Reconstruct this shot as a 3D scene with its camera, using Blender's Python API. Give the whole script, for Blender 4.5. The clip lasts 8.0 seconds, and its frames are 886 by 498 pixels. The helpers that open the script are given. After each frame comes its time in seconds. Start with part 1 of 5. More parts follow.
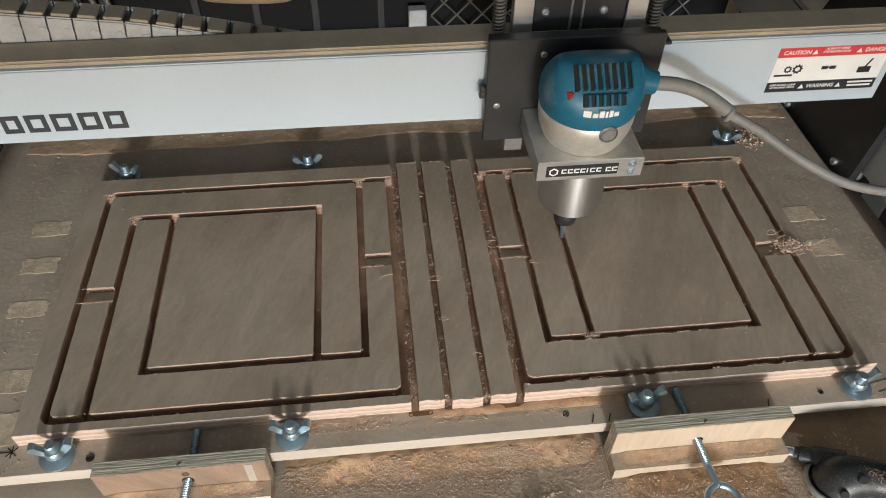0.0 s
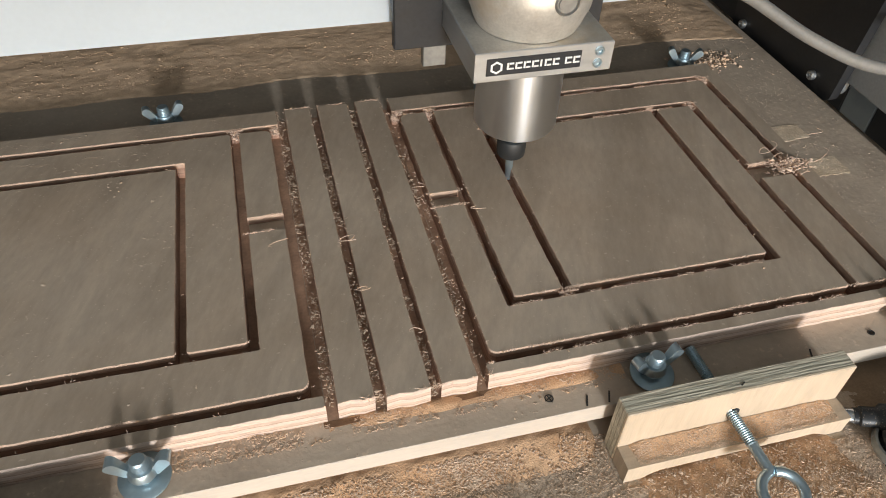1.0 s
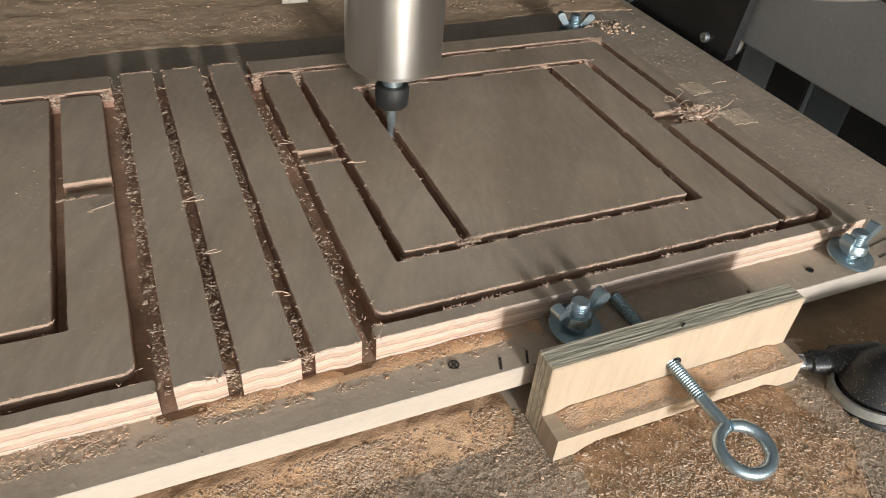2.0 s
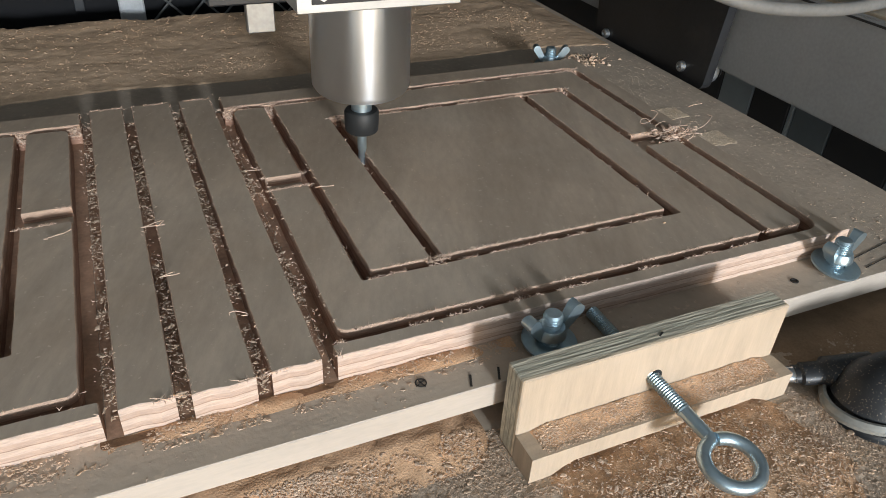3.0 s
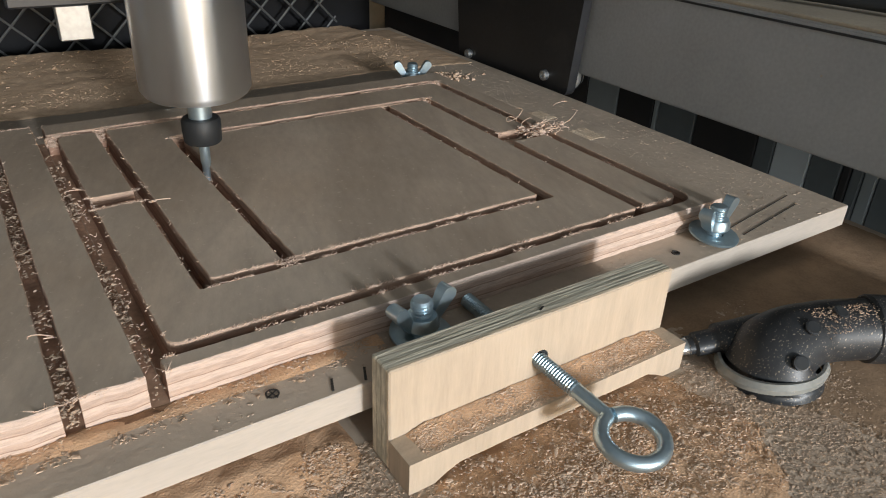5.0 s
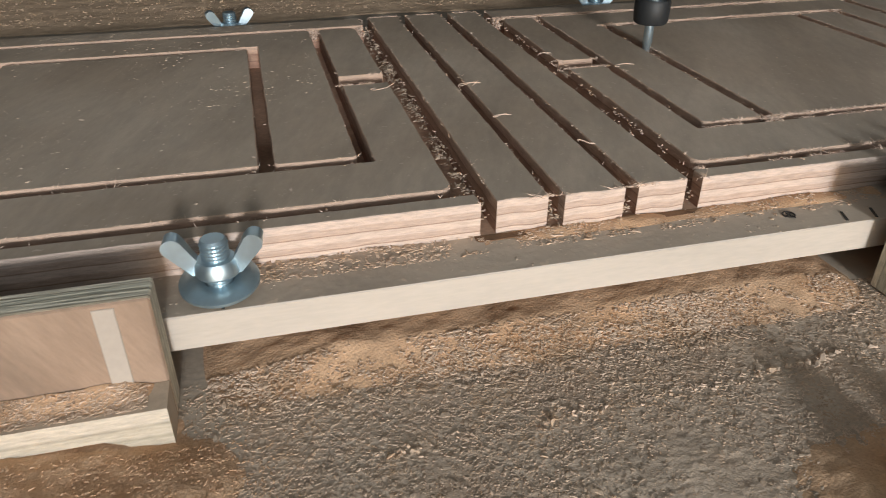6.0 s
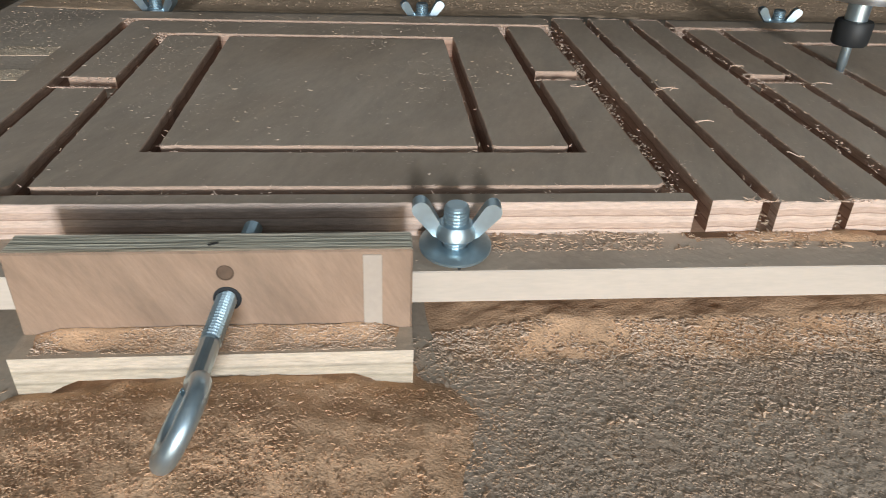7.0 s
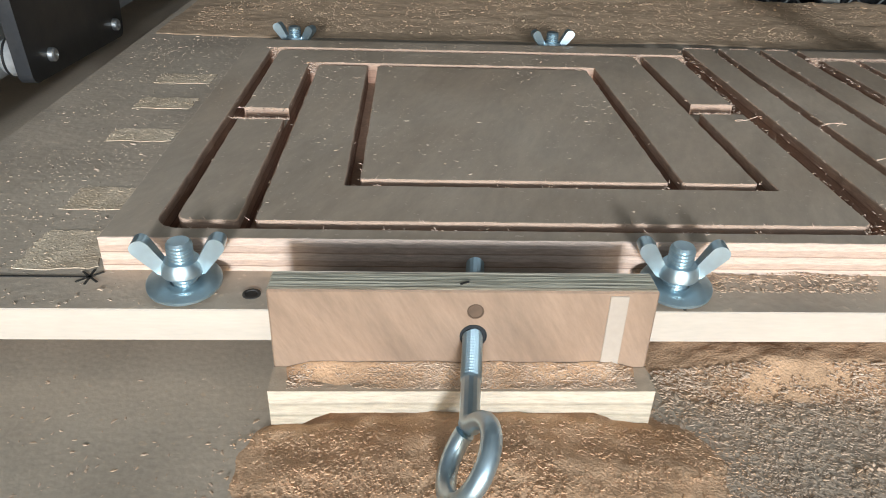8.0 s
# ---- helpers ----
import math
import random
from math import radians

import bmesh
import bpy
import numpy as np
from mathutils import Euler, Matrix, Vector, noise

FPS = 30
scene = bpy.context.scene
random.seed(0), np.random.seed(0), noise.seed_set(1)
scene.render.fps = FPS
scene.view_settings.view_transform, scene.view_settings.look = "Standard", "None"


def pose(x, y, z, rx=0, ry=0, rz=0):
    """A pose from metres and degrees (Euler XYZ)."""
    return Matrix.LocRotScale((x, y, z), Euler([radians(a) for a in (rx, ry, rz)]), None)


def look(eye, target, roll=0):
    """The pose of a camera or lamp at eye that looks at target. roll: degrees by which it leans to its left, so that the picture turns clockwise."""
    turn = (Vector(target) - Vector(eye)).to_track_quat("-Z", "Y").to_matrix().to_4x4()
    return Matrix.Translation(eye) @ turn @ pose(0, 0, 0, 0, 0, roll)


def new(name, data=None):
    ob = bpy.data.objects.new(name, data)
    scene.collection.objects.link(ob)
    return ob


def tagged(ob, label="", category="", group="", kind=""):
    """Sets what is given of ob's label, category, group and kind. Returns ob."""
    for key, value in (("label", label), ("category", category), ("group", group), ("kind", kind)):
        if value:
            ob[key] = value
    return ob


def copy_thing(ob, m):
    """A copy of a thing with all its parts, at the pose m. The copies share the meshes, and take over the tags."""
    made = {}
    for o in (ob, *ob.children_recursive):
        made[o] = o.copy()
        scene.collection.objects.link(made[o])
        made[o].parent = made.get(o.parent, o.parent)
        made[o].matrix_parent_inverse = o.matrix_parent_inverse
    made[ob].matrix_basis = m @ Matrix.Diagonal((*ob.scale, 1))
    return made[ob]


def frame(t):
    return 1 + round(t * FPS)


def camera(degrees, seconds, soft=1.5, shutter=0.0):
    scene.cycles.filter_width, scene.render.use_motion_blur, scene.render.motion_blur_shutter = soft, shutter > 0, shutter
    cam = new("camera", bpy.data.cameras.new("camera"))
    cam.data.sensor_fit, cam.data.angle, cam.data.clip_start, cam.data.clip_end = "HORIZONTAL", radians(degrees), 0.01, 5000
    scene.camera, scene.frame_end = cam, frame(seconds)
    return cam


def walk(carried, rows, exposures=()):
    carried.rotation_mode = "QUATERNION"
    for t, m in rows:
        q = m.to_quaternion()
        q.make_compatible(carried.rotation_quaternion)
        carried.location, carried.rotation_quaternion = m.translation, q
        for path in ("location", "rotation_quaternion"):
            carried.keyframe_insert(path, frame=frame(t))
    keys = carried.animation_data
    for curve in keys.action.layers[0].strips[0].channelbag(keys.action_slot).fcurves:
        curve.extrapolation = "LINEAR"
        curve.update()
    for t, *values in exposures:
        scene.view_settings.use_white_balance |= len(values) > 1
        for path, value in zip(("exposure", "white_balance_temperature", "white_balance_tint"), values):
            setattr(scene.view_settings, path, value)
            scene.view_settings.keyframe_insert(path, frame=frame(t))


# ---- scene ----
cam = camera(62.85, 8.0, soft=0.95, shutter=0.12)
PATH = [
    (0, (0.0156, -0.3429, 0.5312), (0.0656, 0.0630, 0.0921), 1.27),
    (0.5, (0.0069, -0.2981, 0.4350), (0.0823, 0.1177, 0.0091), 1.52),
    (1, (0.0247, -0.2691, 0.3627), (0.1466, 0.1463, -0.0527), 2.57),
    (1.5, (0.0263, -0.2559, 0.3148), (0.1813, 0.1693, -0.0792), 4.46),
    (2, (0.0460, -0.2535, 0.2658), (0.2523, 0.1670, -0.1092), 5.34),
    (2.2, (0.0528, -0.2546, 0.2580), (0.2691, 0.1662, -0.1110), 4.26),
    (3.3, (0.0703, -0.2637, 0.2364), (0.2853, 0.1899, -0.0922), 3.24),
    (3.5, (0.0831, -0.2630, 0.2333), (0.3239, 0.1771, -0.0958), 4.15),
    (4, (0.1042, -0.2623, 0.2392), (0.3775, 0.1631, -0.0839), 3.19),
    (4.2, (0.1067, -0.2631, 0.2384), (0.3867, 0.1622, -0.0789), 3.04),
    (5.3, (0.0519, -0.2572, 0.1788), (0.3524, 0.1811, -0.0997), 2.13),
    (5.5, (0.0039, -0.2564, 0.1724), (0.2765, 0.1970, -0.1108), 2.15),
    (5.7, (-0.0269, -0.2566, 0.1642), (0.1747, 0.2242, -0.1329), 0.83),
    (6, (-0.0416, -0.2679, 0.1584), (0.0882, 0.2304, -0.1496), 0.17),
    (6.5, (-0.0550, -0.2740, 0.1555), (0.0223, 0.2342, -0.1539), 0.94),
    (7, (-0.0897, -0.2801, 0.1587), (-0.0350, 0.2327, -0.1480), 2.48),
    (7.5, (-0.1304, -0.2738, 0.1592), (-0.0922, 0.2443, -0.1409), 2.32),
    (8, (-0.1567, -0.2754, 0.1657), (-0.1295, 0.2450, -0.1317), 2.01),
]
walk(cam, [(t, look(eye, target, roll)) for t, eye, target, roll in PATH],
     exposures=[(0.0, 0.03, 6350, 7), (0.5, 0.40, 6300, 6), (1.0, 0.28, 6450, 8), (2.0, 0.25, 6500, 8), (3.5, 0.04, 5850, 6), (4.0, 0.03, 5850, 6), (5.5, 0.0, 6300, 8), (6.5, -0.10, 6050, 7), (7.0, 0.0, 5950, 6), (7.5, 0.1, 5900, 5), (8.0, 0.38, 5850, 4)])

# ---- light ----
world = bpy.data.worlds.new("sky")
scene.world = world
world.use_nodes = True
_wn = world.node_tree.nodes
_sky = _wn.new("ShaderNodeTexSky")
_sky.sky_type = 'NISHITA'
_sky.sun_disc = False
_sky.sun_elevation = radians(10.5)
_sky.sun_rotation = radians(180)
world.node_tree.links.new(_sky.outputs[0], _wn["Background"].inputs[0])
_wn["Background"].inputs[1].default_value = 0.13

_sun = bpy.data.lights.new("sun", 'SUN')
_sun.energy = 3.6
_sun.angle = radians(7.5)
_sun.color = (0.95, 0.97, 1.0)
sun = new("sun", _sun)
sun.matrix_world = look((0.0, -3.0, 3.0 * math.tan(radians(10.5))), (0, 0, 0))

_door = bpy.data.lights.new("door_daylight", 'AREA')
_door.shape = 'RECTANGLE'
_door.size, _door.size_y = 3.4, 1.9
_door.energy = 25
_door.color = (0.86, 0.94, 1.0)
door_light = new("door_daylight", _door)
door_light.matrix_world = look((0.0, -2.25, 0.35), (0.0, 0.0, 0.3))
scene.view_settings.exposure = 0.0


# ---- materials ----
def material(name, base, rough=0.6, metal=0.0, scale=40.0, vary=0.25, bump=0.15, fine=400.0, second=None, mix=0.5,
             stretch=(1, 1, 1), spec=0.5, speck=None, speck_scale=300.0, speck_at=0.62, coat=0.0):
    """A surface with grain at two scales; second: a colour laid on in patches; speck: a colour of fine scattered grains."""
    m = bpy.data.materials.new(name)
    m.use_nodes = True
    nt = m.node_tree
    n, l = nt.nodes, nt.links
    bsdf = n["Principled BSDF"]
    tc = n.new("ShaderNodeTexCoord")
    mp = n.new("ShaderNodeMapping")
    mp.inputs["Scale"].default_value = stretch
    l.new(tc.outputs["Object"], mp.inputs[0])
    big = n.new("ShaderNodeTexNoise")
    big.inputs["Scale"].default_value, big.inputs["Detail"].default_value = scale, 6
    tiny = n.new("ShaderNodeTexNoise")
    tiny.inputs["Scale"].default_value, tiny.inputs["Detail"].default_value = fine, 4
    l.new(mp.outputs[0], big.inputs[0])
    l.new(mp.outputs[0], tiny.inputs[0])
    add = n.new("ShaderNodeMath")
    add.operation = 'MULTIPLY_ADD'
    add.inputs[1].default_value = 0.6
    l.new(big.outputs[0], add.inputs[0])
    half = n.new("ShaderNodeMath")
    half.operation = 'MULTIPLY'
    half.inputs[1].default_value = 0.4
    l.new(tiny.outputs[0], half.inputs[0])
    l.new(half.outputs[0], add.inputs[2])
    ramp = n.new("ShaderNodeMapRange")
    ramp.inputs[1].default_value, ramp.inputs[2].default_value = 0.3, 0.7
    l.new(add.outputs[0], ramp.inputs[0])
    col = n.new("ShaderNodeMix")
    col.data_type = 'RGBA'
    lo = [c * (1 - vary) for c in base]
    hi = [min(1, c * (1 + vary)) for c in base]
    col.inputs[6].default_value, col.inputs[7].default_value = (*lo, 1), (*hi, 1)
    l.new(ramp.outputs[0], col.inputs[0])
    out = col.outputs[2]
    if second:
        patch = n.new("ShaderNodeTexNoise")
        patch.inputs["Scale"].default_value, patch.inputs["Detail"].default_value = scale * 0.35, 8
        patch.inputs["Roughness"].default_value = 0.65
        l.new(tc.outputs["Object"], patch.inputs[0])
        pr = n.new("ShaderNodeMapRange")
        pr.inputs[1].default_value, pr.inputs[2].default_value = 0.62 - 0.3 * mix, 0.78 - 0.3 * mix
        pr.inputs[4].default_value = 0.9
        l.new(patch.outputs[0], pr.inputs[0])
        c2 = n.new("ShaderNodeMix")
        c2.data_type = 'RGBA'
        l.new(pr.outputs[0], c2.inputs[0])
        l.new(out, c2.inputs[6])
        c2.inputs[7].default_value = (*second, 1)
        out = c2.outputs[2]
    if speck:
        sp = n.new("ShaderNodeTexNoise")
        sp.inputs["Scale"].default_value, sp.inputs["Detail"].default_value = speck_scale, 2
        l.new(tc.outputs["Object"], sp.inputs[0])
        sr = n.new("ShaderNodeMapRange")
        sr.inputs[1].default_value, sr.inputs[2].default_value = speck_at, speck_at + 0.06
        l.new(sp.outputs[0], sr.inputs[0])
        c3 = n.new("ShaderNodeMix")
        c3.data_type = 'RGBA'
        l.new(sr.outputs[0], c3.inputs[0])
        l.new(out, c3.inputs[6])
        c3.inputs[7].default_value = (*speck, 1)
        out = c3.outputs[2]
    l.new(out, bsdf.inputs["Base Color"])
    bsdf.inputs["Metallic"].default_value = metal
    bsdf.inputs["Specular IOR Level"].default_value = spec
    bsdf.inputs["Coat Weight"].default_value = coat
    rr = n.new("ShaderNodeMapRange")
    rr.inputs[3].default_value, rr.inputs[4].default_value = max(0.03, rough - 0.12), min(1, rough + 0.12)
    l.new(add.outputs[0], rr.inputs[0])
    l.new(rr.outputs[0], bsdf.inputs["Roughness"])
    if bump:
        b = n.new("ShaderNodeBump")
        b.inputs["Strength"].default_value, b.inputs["Distance"].default_value = bump, 0.001
        l.new(add.outputs[0], b.inputs["Height"])
        l.new(b.outputs[0], bsdf.inputs["Normal"])
    return m


def ply_material(name, colours, thick, wander=0.0006):
    """Cut plywood: plies laid over the height, with thin dark glue lines and torn grain."""
    m = bpy.data.materials.new(name)
    m.use_nodes = True
    nt = m.node_tree
    n, l = nt.nodes, nt.links
    bsdf = n["Principled BSDF"]
    tc = n.new("ShaderNodeTexCoord")
    sep = n.new("ShaderNodeSeparateXYZ")
    l.new(tc.outputs["Object"], sep.inputs[0])
    noi = n.new("ShaderNodeTexNoise")
    noi.inputs["Scale"].default_value, noi.inputs["Detail"].default_value = 45, 5
    l.new(tc.outputs["Object"], noi.inputs[0])
    wob = n.new("ShaderNodeMath")
    wob.operation = 'MULTIPLY_ADD'
    wob.inputs[1].default_value = wander * 2
    l.new(noi.outputs[0], wob.inputs[0])
    l.new(sep.outputs[2], wob.inputs[2])
    div = n.new("ShaderNodeMath")
    div.operation = 'DIVIDE'
    div.inputs[1].default_value = thick
    l.new(wob.outputs[0], div.inputs[0])
    ramp = n.new("ShaderNodeValToRGB")
    ramp.color_ramp.interpolation = 'LINEAR'
    e = ramp.color_ramp.elements
    for k, (p, c) in enumerate(colours):
        el = e[k] if k < 2 else e.new(p)
        el.position = p
        el.color = (*c, 1)
    l.new(div.outputs[0], ramp.inputs[0])
    mp = n.new("ShaderNodeMapping")
    mp.inputs["Scale"].default_value = (1, 1, 7)
    l.new(tc.outputs["Object"], mp.inputs[0])
    gr = n.new("ShaderNodeTexNoise")
    gr.inputs["Scale"].default_value, gr.inputs["Detail"].default_value = 150, 6
    gr.inputs["Roughness"].default_value = 0.7
    l.new(mp.outputs[0], gr.inputs[0])
    gm = n.new("ShaderNodeMapRange")
    gm.inputs[1].default_value, gm.inputs[2].default_value = 0.3, 0.7
    gm.inputs[3].default_value, gm.inputs[4].default_value = 0.72, 1.15
    l.new(gr.outputs[0], gm.inputs[0])
    mul = n.new("ShaderNodeMix")
    mul.data_type, mul.blend_type = 'RGBA', 'MULTIPLY'
    mul.inputs[0].default_value = 1.0
    l.new(ramp.outputs[0], mul.inputs[6])
    l.new(gm.outputs[0], mul.inputs[7])
    l.new(mul.outputs[2], bsdf.inputs["Base Color"])
    bsdf.inputs["Roughness"].default_value = 0.8
    b = n.new("ShaderNodeBump")
    b.inputs["Strength"].default_value, b.inputs["Distance"].default_value = 0.5, 0.001
    l.new(gr.outputs[0], b.inputs["Height"])
    l.new(b.outputs[0], bsdf.inputs["Normal"])
    return m


def figured(name, base, light, along=(1, 0.12, 1), turn=0.0, scale=38.0, rough=0.6, bump=0.15, contrast=1.0, speck=None, spec=0.35):
    """A veneer face: wavering figure along the grain, fine pores, and broad pale patches of worn-in dust."""
    m = bpy.data.materials.new(name)
    m.use_nodes = True
    n, l = m.node_tree.nodes, m.node_tree.links
    bsdf = n["Principled BSDF"]
    tc = n.new("ShaderNodeTexCoord")
    rot = n.new("ShaderNodeMapping")
    rot.inputs["Rotation"].default_value = (0, turn, 0) if along[2] != 1 else (0, 0, turn)
    l.new(tc.outputs["Object"], rot.inputs[0])
    mp = n.new("ShaderNodeMapping")
    mp.inputs["Scale"].default_value = along
    l.new(rot.outputs[0], mp.inputs[0])
    fg = n.new("ShaderNodeTexNoise")
    fg.inputs["Scale"].default_value, fg.inputs["Detail"].default_value, fg.inputs["Distortion"].default_value = scale, 3, 1.6
    l.new(mp.outputs[0], fg.inputs[0])
    po = n.new("ShaderNodeTexNoise")
    po.inputs["Scale"].default_value, po.inputs["Detail"].default_value, po.inputs["Roughness"].default_value = scale * 14, 5, 0.7
    l.new(mp.outputs[0], po.inputs[0])
    br = n.new("ShaderNodeTexNoise")
    br.inputs["Scale"].default_value, br.inputs["Detail"].default_value, br.inputs["Roughness"].default_value = 9, 7, 0.6
    l.new(tc.outputs["Object"], br.inputs[0])

    def span(src, a, b, lo, hi):
        r = n.new("ShaderNodeMapRange")
        for k, v in enumerate((a, b, lo, hi)):
            r.inputs[k + 1].default_value = v
        l.new(src, r.inputs[0])
        return r.outputs[0]

    def blend(kind, fac, a, b):
        x = n.new("ShaderNodeMix")
        x.data_type, x.blend_type = 'RGBA', kind
        for k, v in ((0, fac), (6, a), (7, b)):
            if isinstance(v, (float, tuple)):
                x.inputs[k].default_value = v
            else:
                l.new(v, x.inputs[k])
        return x.outputs[2]

    c = blend('MIX', span(br.outputs[0], 0.38, 0.68, 0.0, 0.8), (*base, 1), (*light, 1))
    c = blend('MULTIPLY', 1.0, c, span(fg.outputs[0], 0.32, 0.68, 1 - 0.24 * contrast, 1 + 0.14 * contrast))
    c = blend('MULTIPLY', 1.0, c, span(po.outputs[0], 0.3, 0.7, 1 - 0.16 * contrast, 1 + 0.12 * contrast))
    if speck:
        sp = n.new("ShaderNodeTexNoise")
        sp.inputs["Scale"].default_value, sp.inputs["Detail"].default_value = 420, 2
        l.new(tc.outputs["Object"], sp.inputs[0])
        c = blend('MIX', span(sp.outputs[0], 0.68, 0.74, 0.0, 0.8), c, (*speck, 1))
    l.new(c, bsdf.inputs["Base Color"])
    l.new(span(br.outputs[0], 0.3, 0.7, rough - 0.1, rough + 0.12), bsdf.inputs["Roughness"])
    bsdf.inputs["Specular IOR Level"].default_value = spec
    b = n.new("ShaderNodeBump")
    b.inputs["Strength"].default_value, b.inputs["Distance"].default_value = bump, 0.001
    l.new(po.outputs[0], b.inputs["Height"])
    l.new(b.outputs[0], bsdf.inputs["Normal"])
    return m


PLY_TOP = figured("dusty plywood face", (0.405, 0.311, 0.228), (0.485, 0.394, 0.306), along=(1, 0.3, 1), turn=0.35, scale=20.0, contrast=0.6, bump=0.12, speck=(0.55, 0.43, 0.33))
_P, _Q, _D = (0.59, 0.45, 0.365), (0.49, 0.355, 0.275), (0.27, 0.165, 0.115)
PLY_EDGE = ply_material("cut plywood edge", [(0.0, _P), (0.18, _P), (0.21, _D), (0.23, _Q), (0.37, _Q), (0.40, _P), (0.58, _P), (0.61, _D), (0.63, _Q), (0.79, _Q), (0.82, _P), (0.98, _P)], 0.0135, 0.0005)
# darker than PLY_EDGE: scorch, plus the shade inside the cuts put into the colour
CUT_WALL = ply_material("routed cut wall, browned by scorch and shade", [(0.0, (0.355, 0.196, 0.130)), (0.35, (0.427, 0.247, 0.168)), (0.38, (0.256, 0.136, 0.089)), (0.42, (0.469, 0.284, 0.192)),
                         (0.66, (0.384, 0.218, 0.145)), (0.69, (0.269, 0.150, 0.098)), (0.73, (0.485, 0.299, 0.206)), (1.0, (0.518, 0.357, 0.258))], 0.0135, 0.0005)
GROOVE = material("freshly cut groove floor", (0.42, 0.25, 0.16), 0.85, scale=60, vary=0.35, fine=500, bump=0.4, second=(0.50, 0.33, 0.22), mix=0.3)
SPOIL = material("dust-covered spoilboard", (0.435, 0.348, 0.266), 0.7, scale=25, vary=0.22, fine=260, bump=0.7,
                 second=(0.51, 0.415, 0.32), mix=0.45, speck=(0.60, 0.48, 0.36), speck_scale=260, speck_at=0.66)
SPOIL_EDGE = material("pale cut board edge", (0.455, 0.388, 0.322), 0.75, scale=30, vary=0.12, fine=600, bump=0.15, stretch=(0.3, 1, 2))
RAW_BOARD = material("raw dusty board patch", (0.66, 0.53, 0.39), 0.9, scale=140, vary=0.3, fine=700, bump=0.9, second=(0.52, 0.40, 0.28), mix=0.5, spec=0.2)
# cut-wood brown with the shade of the shallow pocket put into it
SHADED_RUN_OUT = material("run-out brown darkened for pocket shade", (0.20, 0.115, 0.065), 0.9, scale=90, vary=0.4, fine=700, bump=0.4, second=(0.32, 0.20, 0.12), mix=0.4, spec=0.2)
# sawdust brown taken darker to carry the shade round the vacuum nozzle
SHADED_FILM = material("brown dust film darkened for shade", (0.32, 0.215, 0.135), 0.9, scale=60, vary=0.25, fine=800, bump=0.5, second=(0.42, 0.28, 0.17), mix=0.35, spec=0.2)
FILLER = material("pale wood filler", (0.37, 0.31, 0.255), 0.75, scale=40, vary=0.1, fine=500, bump=0.1)
BENCH = material("dusty dark bench top", (0.45, 0.365, 0.278), 0.75, scale=20, vary=0.2, fine=450, bump=0.25,
                 second=(0.51, 0.415, 0.315), mix=0.4, speck=(0.5, 0.38, 0.27), speck_scale=300, speck_at=0.66)
SAWDUST = material("orange-brown fine sawdust", (0.60, 0.385, 0.235), 0.95, scale=90, vary=0.22, fine=1100, bump=0.9, second=(0.53, 0.315, 0.175), mix=0.35, spec=0.2)
DUST_LAYER = material("packed grey-brown wood dust", (0.51, 0.395, 0.295), 0.9, scale=70, vary=0.3, fine=900, bump=0.8, second=(0.44, 0.315, 0.22), mix=0.45, spec=0.3)
BERM = material("tan sawdust bank", (0.46, 0.325, 0.215), 0.95, scale=160, vary=0.2, fine=900, bump=0.6, second=(0.52, 0.37, 0.25), mix=0.3, spec=0.2)
CHIP = material("pale wood chips", (0.60, 0.445, 0.325), 0.9, scale=200, vary=0.25, fine=900, bump=0.2, second=(0.47, 0.32, 0.205), mix=0.5, spec=0.2)
PLY_DUST = material("settled brown dust", (0.47, 0.365, 0.275), 0.7, scale=200, vary=0.25, fine=900, bump=0.2, spec=0.4)
CHIP_DARK = material("grey-brown chips", (0.46, 0.345, 0.25), 0.9, scale=200, vary=0.3, fine=900, bump=0.2, spec=0.2)
FIBRE = material("torn pinkish wood fibre", (0.64, 0.47, 0.36), 0.9, scale=300, vary=0.3, fine=900, bump=0.1, spec=0.2)
PINE = figured("pale pine face", (0.47, 0.37, 0.27), (0.54, 0.435, 0.33), along=(1, 1, 0.12), scale=70.0, contrast=0.45)
FIR = figured("orange-brown fir plywood face", (0.255, 0.172, 0.118), (0.31, 0.218, 0.155), along=(1, 1, 0.22), turn=0.5, scale=34.0, contrast=0.95)
ZINC = material("zinc-plated steel", (0.50, 0.61, 0.67), 0.34, 0.9, scale=60, vary=0.07, fine=500, bump=0.02)
ZINC_DULL = material("dusty zinc washer", (0.38, 0.48, 0.53), 0.42, 0.9, scale=60, vary=0.12, fine=500, bump=0.04)
ALU = material("machined aluminium", (0.56, 0.57, 0.575), 0.46, 1.0, scale=40, vary=0.1, fine=600, bump=0.06, stretch=(1, 1, 6))
ALU_DUST = material("dusty aluminium", (0.58, 0.56, 0.52), 0.45, 0.5, scale=60, vary=0.2, fine=600, bump=0.15, second=(0.50, 0.43, 0.33), mix=0.35)
SPIN = material("turned aluminium", (0.86, 0.88, 0.90), 0.36, 1.0, scale=12, vary=0.03, fine=60, bump=0.0)
_tan = SPIN.node_tree.nodes.new("ShaderNodeTangent")
_tan.direction_type, _tan.axis = 'RADIAL', 'Z'
_pb = SPIN.node_tree.nodes["Principled BSDF"]
SPIN.node_tree.links.new(_tan.outputs[0], _pb.inputs["Tangent"])
_pb.inputs["Anisotropic"].default_value, _pb.inputs["Anisotropic Rotation"].default_value = 0.85, 0.25
TEAL = material("teal router plastic", (0.014, 0.120, 0.200), 0.40, scale=50, vary=0.2, fine=500, bump=0.1, second=(0.16, 0.19, 0.18), mix=0.25)
# black that paints the shade of hollows that are not modelled
PAINTED_HOLLOW = material("black standing in for hollow shade", (0.012, 0.014, 0.016), 0.8, vary=0.2, bump=0.0)
